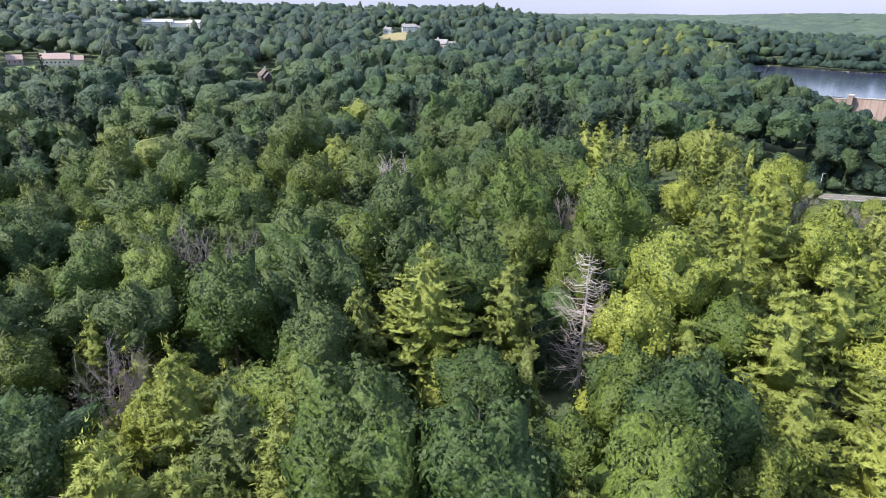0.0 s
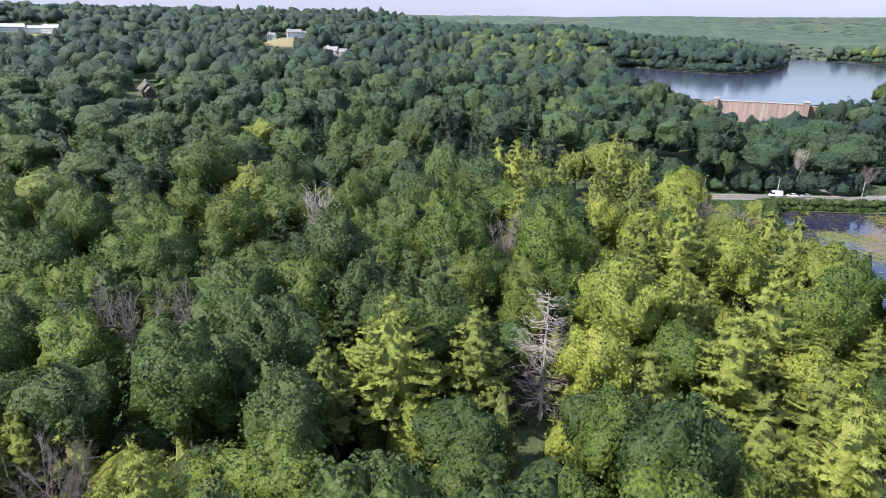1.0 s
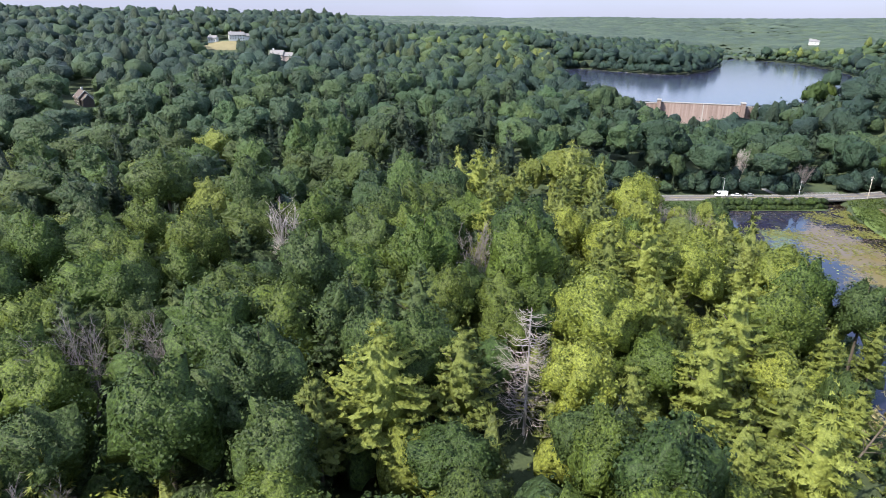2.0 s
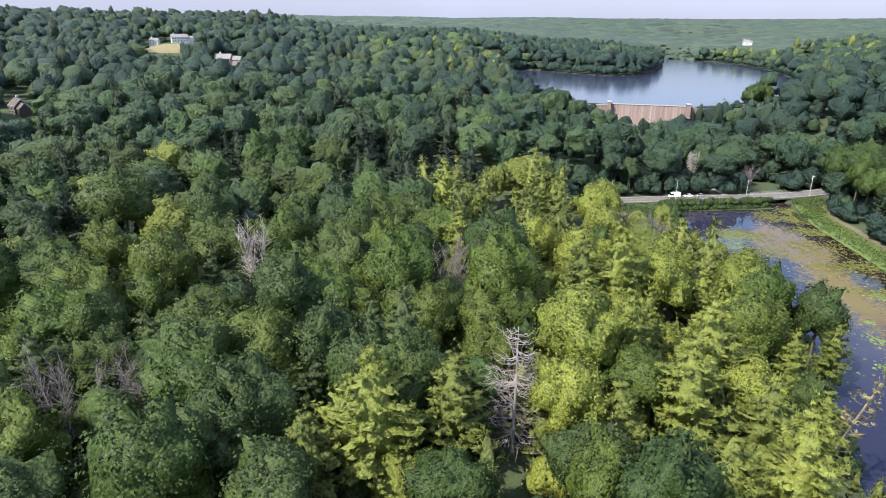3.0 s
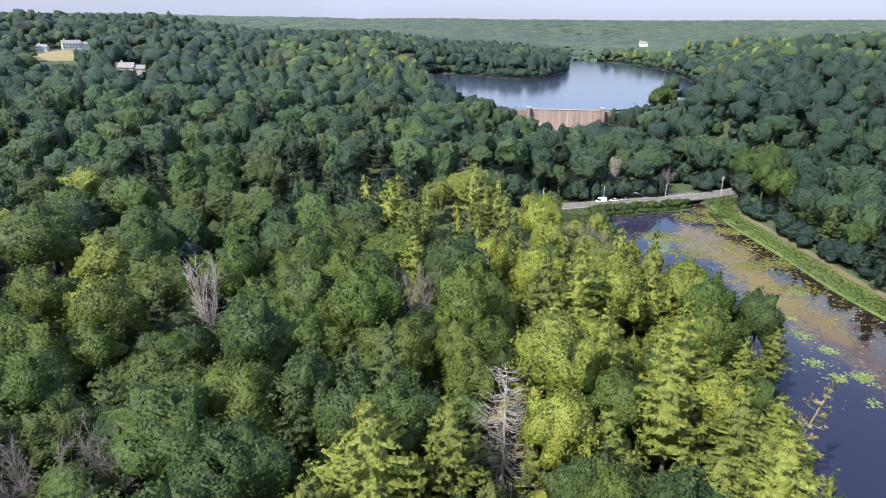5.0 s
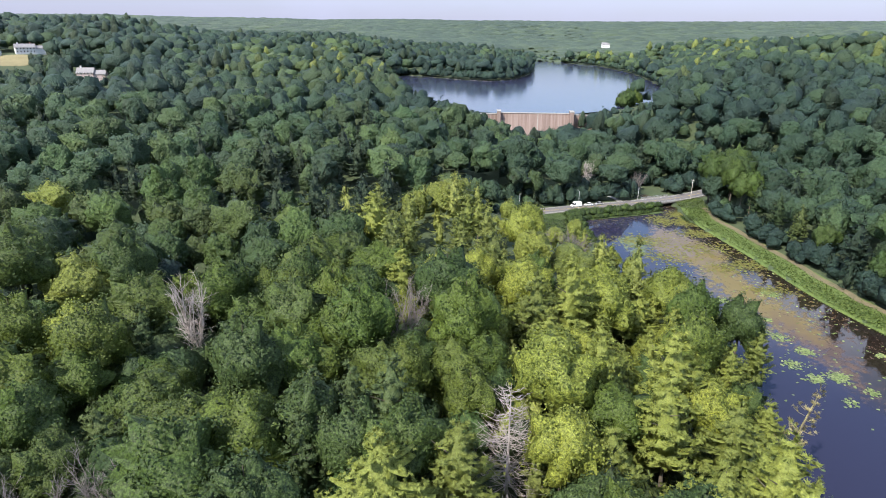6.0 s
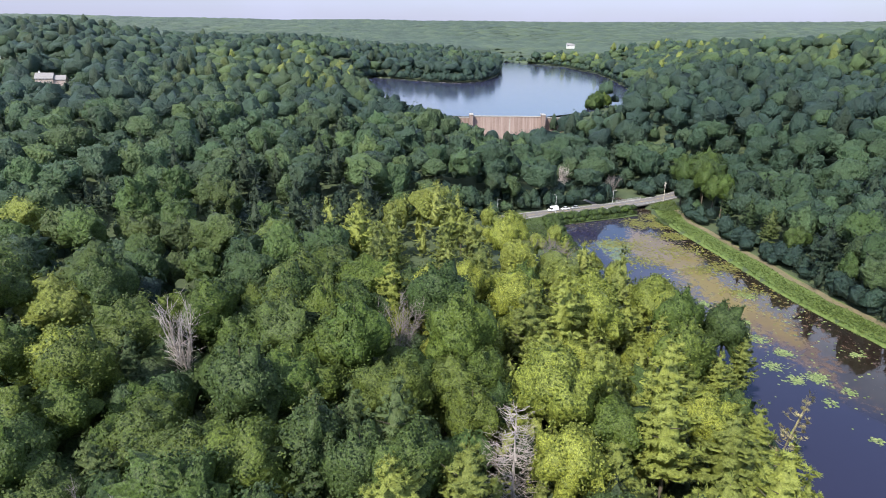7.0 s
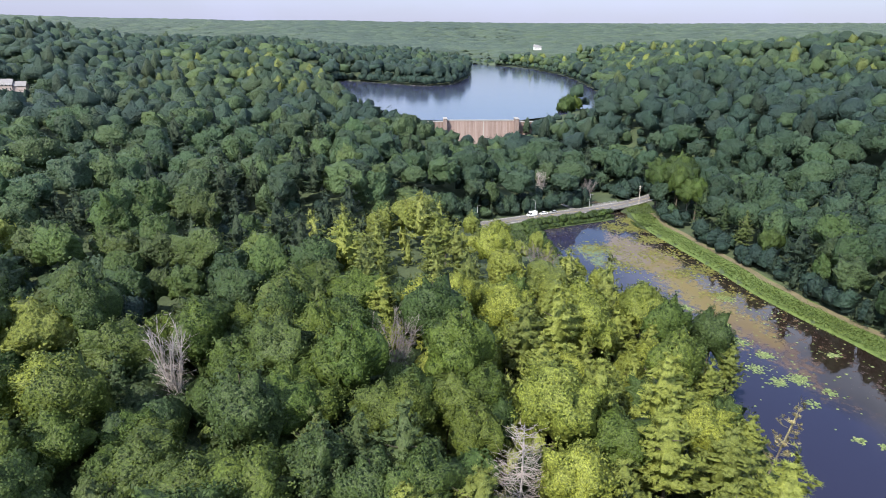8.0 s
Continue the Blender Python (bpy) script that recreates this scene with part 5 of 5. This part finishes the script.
for n, (x, y, reach, count, st) in enumerate([(189, 192, 9, 170, 1.6), (179, 173, 8, 120, 1.5), (221, 184, 6, 200, 2.2), (231, 199, 6, 220, 1.6), (238, 210, 6, 150, 1.0), (233, 176, 2.5, 70, 3.0), (203, 170, 11, 190, 1.8),
                                              (203, 147, 6, 120, 2.2), (191, 150, 6, 100, 1.8), (222, 208, 9, 150, 0.8), (183, 128, 5, 90, 2.0)]):
    pads("weed_raft", (x, y), reach, int(count * 3.2), 500 + n, lily_yellow, "yellow-green mat of floating pond weed", st, (0.2, 0.62))
pads("drifting_leaves", (165, 115), 60, 800, 601, lily_green, "scattered small leaves drifting on the pond", 1.6)

# ---- houses among the trees ----


def house(x, y, turn, wide, deep, walls, roof_rise, wall_mat, roof_mat, label, chimneys=1, wing=0.0, lift=0.0, gable=None):
    top = empty("house", label, "house", "houses on the wooded hill")
    body = box_part("wall", top, wall_mat, -wide / 2, wide / 2, -deep / 2, deep / 2, -3, walls)
    blocks = [(0, 0, wide, deep, walls, roof_rise)]
    if wing:
        box_part("wall", top, wall_mat, wide / 2, wide / 2 + wing, -deep / 2 + 1.2, deep / 2 - 1, -3, walls * 0.8)
        blocks.append((wide / 2 + wing / 2, 0.1, wing, deep - 2.2, walls * 0.8, roof_rise * 0.75))
    for bx, by, w, d, hh, rr in blocks:
        bm = bmesh.new()
        e = 0.5
        for s in (-1, 1):
            a = [bm.verts.new(v) for v in ((bx - w / 2 - e, by + s * (d / 2 + e), hh - 0.3), (bx + w / 2 + e, by + s * (d / 2 + e), hh - 0.3), (bx + w / 2 + e, by, hh + rr), (bx - w / 2 - e, by, hh + rr))]
            b = [bm.verts.new(v.co + Vector((0, 0, 0.25))) for v in a]
            bm.faces.new(a)
            bm.faces.new(b[::-1])
            for k in range(4):
                bm.faces.new((a[k], a[(k + 1) % 4], b[(k + 1) % 4], b[k]))
        part("roof", from_bm("roof", bm, roof_mat), top)
        for s in (-1, 1):
            bm = bmesh.new()
            xx = bx + s * (w / 2 - 0.02)
            bm.faces.new([bm.verts.new(v) for v in ((xx, by - d / 2, hh - 0.05), (xx, by + d / 2, hh - 0.05), (xx, by, hh + rr - 0.05))])
            f = bm.faces[:]
            ext = bmesh.ops.extrude_face_region(bm, geom=f)
            bmesh.ops.translate(bm, vec=(-s * 0.2, 0, 0), verts=[v for v in ext["geom"] if isinstance(v, bmesh.types.BMVert)])
            part("gable", from_bm("gable", bm, gable or wall_mat), top)
            if gable:
                for t in (-1, 1):
                    bm = bmesh.new()
                    q = [(xx + s * 0.45, by + t * (d / 2 + 0.6), hh - 0.45), (xx + s * 0.45, by, hh + rr - 0.1), (xx + s * 0.45, by, hh + rr + 0.35), (xx + s * 0.45, by + t * (d / 2 + 0.6), hh)]
                    bm.faces.new([bm.verts.new(v) for v in q])
                    ext = bmesh.ops.extrude_face_region(bm, geom=bm.faces[:])
                    bmesh.ops.translate(bm, vec=(s * 0.12, 0, 0), verts=[v for v in ext["geom"] if isinstance(v, bmesh.types.BMVert)])
                    part("bargeboard", from_bm("bargeboard", bm, white_wall), top, "white painted bargeboard")
    for k in range(chimneys):
        cx = -wide * 0.32 + k * wide * 0.62
        box_part("chimney", top, brick_red if k else white_wall, cx - 0.55, cx + 0.55, 0.4, 1.6, walls, walls + roof_rise + 1.7)
    n = max(2, int(wide / 2.6))
    for row in range(2 if walls > 4.5 else 1):
        for k in range(n):
            wx, wz = -wide / 2 + (k + 0.5) * wide / n, 0.9 + row * 2.8
            for s in (-1, 1):
                win = box_part("window", top, white_wall, wx - 0.62, wx + 0.62, s * deep / 2 - 0.05, s * deep / 2 + 0.06, wz, wz + 1.6, label="white window frame")
                box_part("pane", win, car_glass, wx - 0.5, wx + 0.5, s * deep / 2 - 0.06, s * deep / 2 + 0.075, wz + 0.12, wz + 1.48, label="dark glass pane")
    top.matrix_world = pose(x, y, ground_at(x, y) + lift, 0, 0, turn)
    return top


house(-42, 818, 8, 18, 9, 5.6, 3.4, white_wall, slate, "large white house with two tall chimneys above a meadow", 2, 9, 0.3)
house(-69, 816, -20, 10, 7, 4.0, 2.8, white_wall, slate, "small white house beside the large one", 1, 0, 0.3)
house(-302, 492, 24, 20, 9, 4.4, 4.0, cream_wall, slate_red, "low cream house with a pinkish roof", 1, 9, 0.4)
house(-326, 480, 30, 10, 8, 3.4, 3.2, pink_wall, slate_red, "small pinkish outbuilding beside the cream house", 0, 0, 0.4)
house(-382, 862, 14, 38, 10, 5.6, 3.6, white_wall, pale_roof, "long white house with a pale grey roof", 1, 16, 0.5)
house(-334, 865, -8, 20, 10, 6.0, 3.4, white_wall, pale_roof, "white house with a chimney beside a meadow", 1, 0, 0.5)
house(-126, 446, -62, 11, 8, 4.6, 4.2, dark_wall, slate_brown, "dark brown house with white bargeboards and a brown roof", 1, 5, -0.4, gable=dark_wall)
house(0, 626, -25, 13, 8, 4.6, 4.0, pink_wall, slate, "pinkish gabled house with a grey roof half hidden by trees", 1, 9, 0.2)
house(1176, 1146, -40, 14, 10, 5.5, 4.5, white_wall, slate, "large white house on the far shore hill", 1, 6, 0.3)
house(640, 222, -70, 12, 9, 5.0, 4.0, cream_wall, slate, "grey-roofed house on the eastern hill", 1, 0, -0.5)


def meadow(name, x, y, wide, deep, turn, mat, label):
    """Open ground draped on the hill, with an uneven edge."""
    r = np.random.RandomState(int(abs(x)) + 3)
    m = 14
    a, b = np.meshgrid(np.linspace(-1, 1, m), np.linspace(-1, 1, m))
    sq = np.sqrt(1 - b * b / 5) * a * wide / 2, np.sqrt(1 - a * a / 5) * b * deep / 2
    c, s = math.cos(radians(turn)), math.sin(radians(turn))
    p = np.stack([x + (sq[0] * c - sq[1] * s).ravel(), y + (sq[0] * s + sq[1] * c).ravel()], 1) + r.uniform(-1.4, 1.4, (m * m, 2))
    i = np.arange(m * m).reshape(m, m)
    qd = np.stack([i[:-1, :-1], i[:-1, 1:], i[1:, 1:], i[1:, :-1]], -1).reshape(-1, 4)
    me = mesh_object(name, np.c_[p, land(p)[0] + 0.35], np.r_[qd[:, :3], qd[:, [0, 2, 3]]], [mat], smooth=True)
    return tagged(new(name, me), label, "meadow", kind="structure")


meadow("hay_meadow", -58, 785, 36, 50, 0, hay_field, "straw-coloured mown meadow below the white house")
meadow("lawn", -346, 842, 40, 26, 20, hay_field, "dry grass lawn below the white houses")
meadow("lawn", -296, 468, 44, 28, 25, lawn, "green lawn below the cream house")
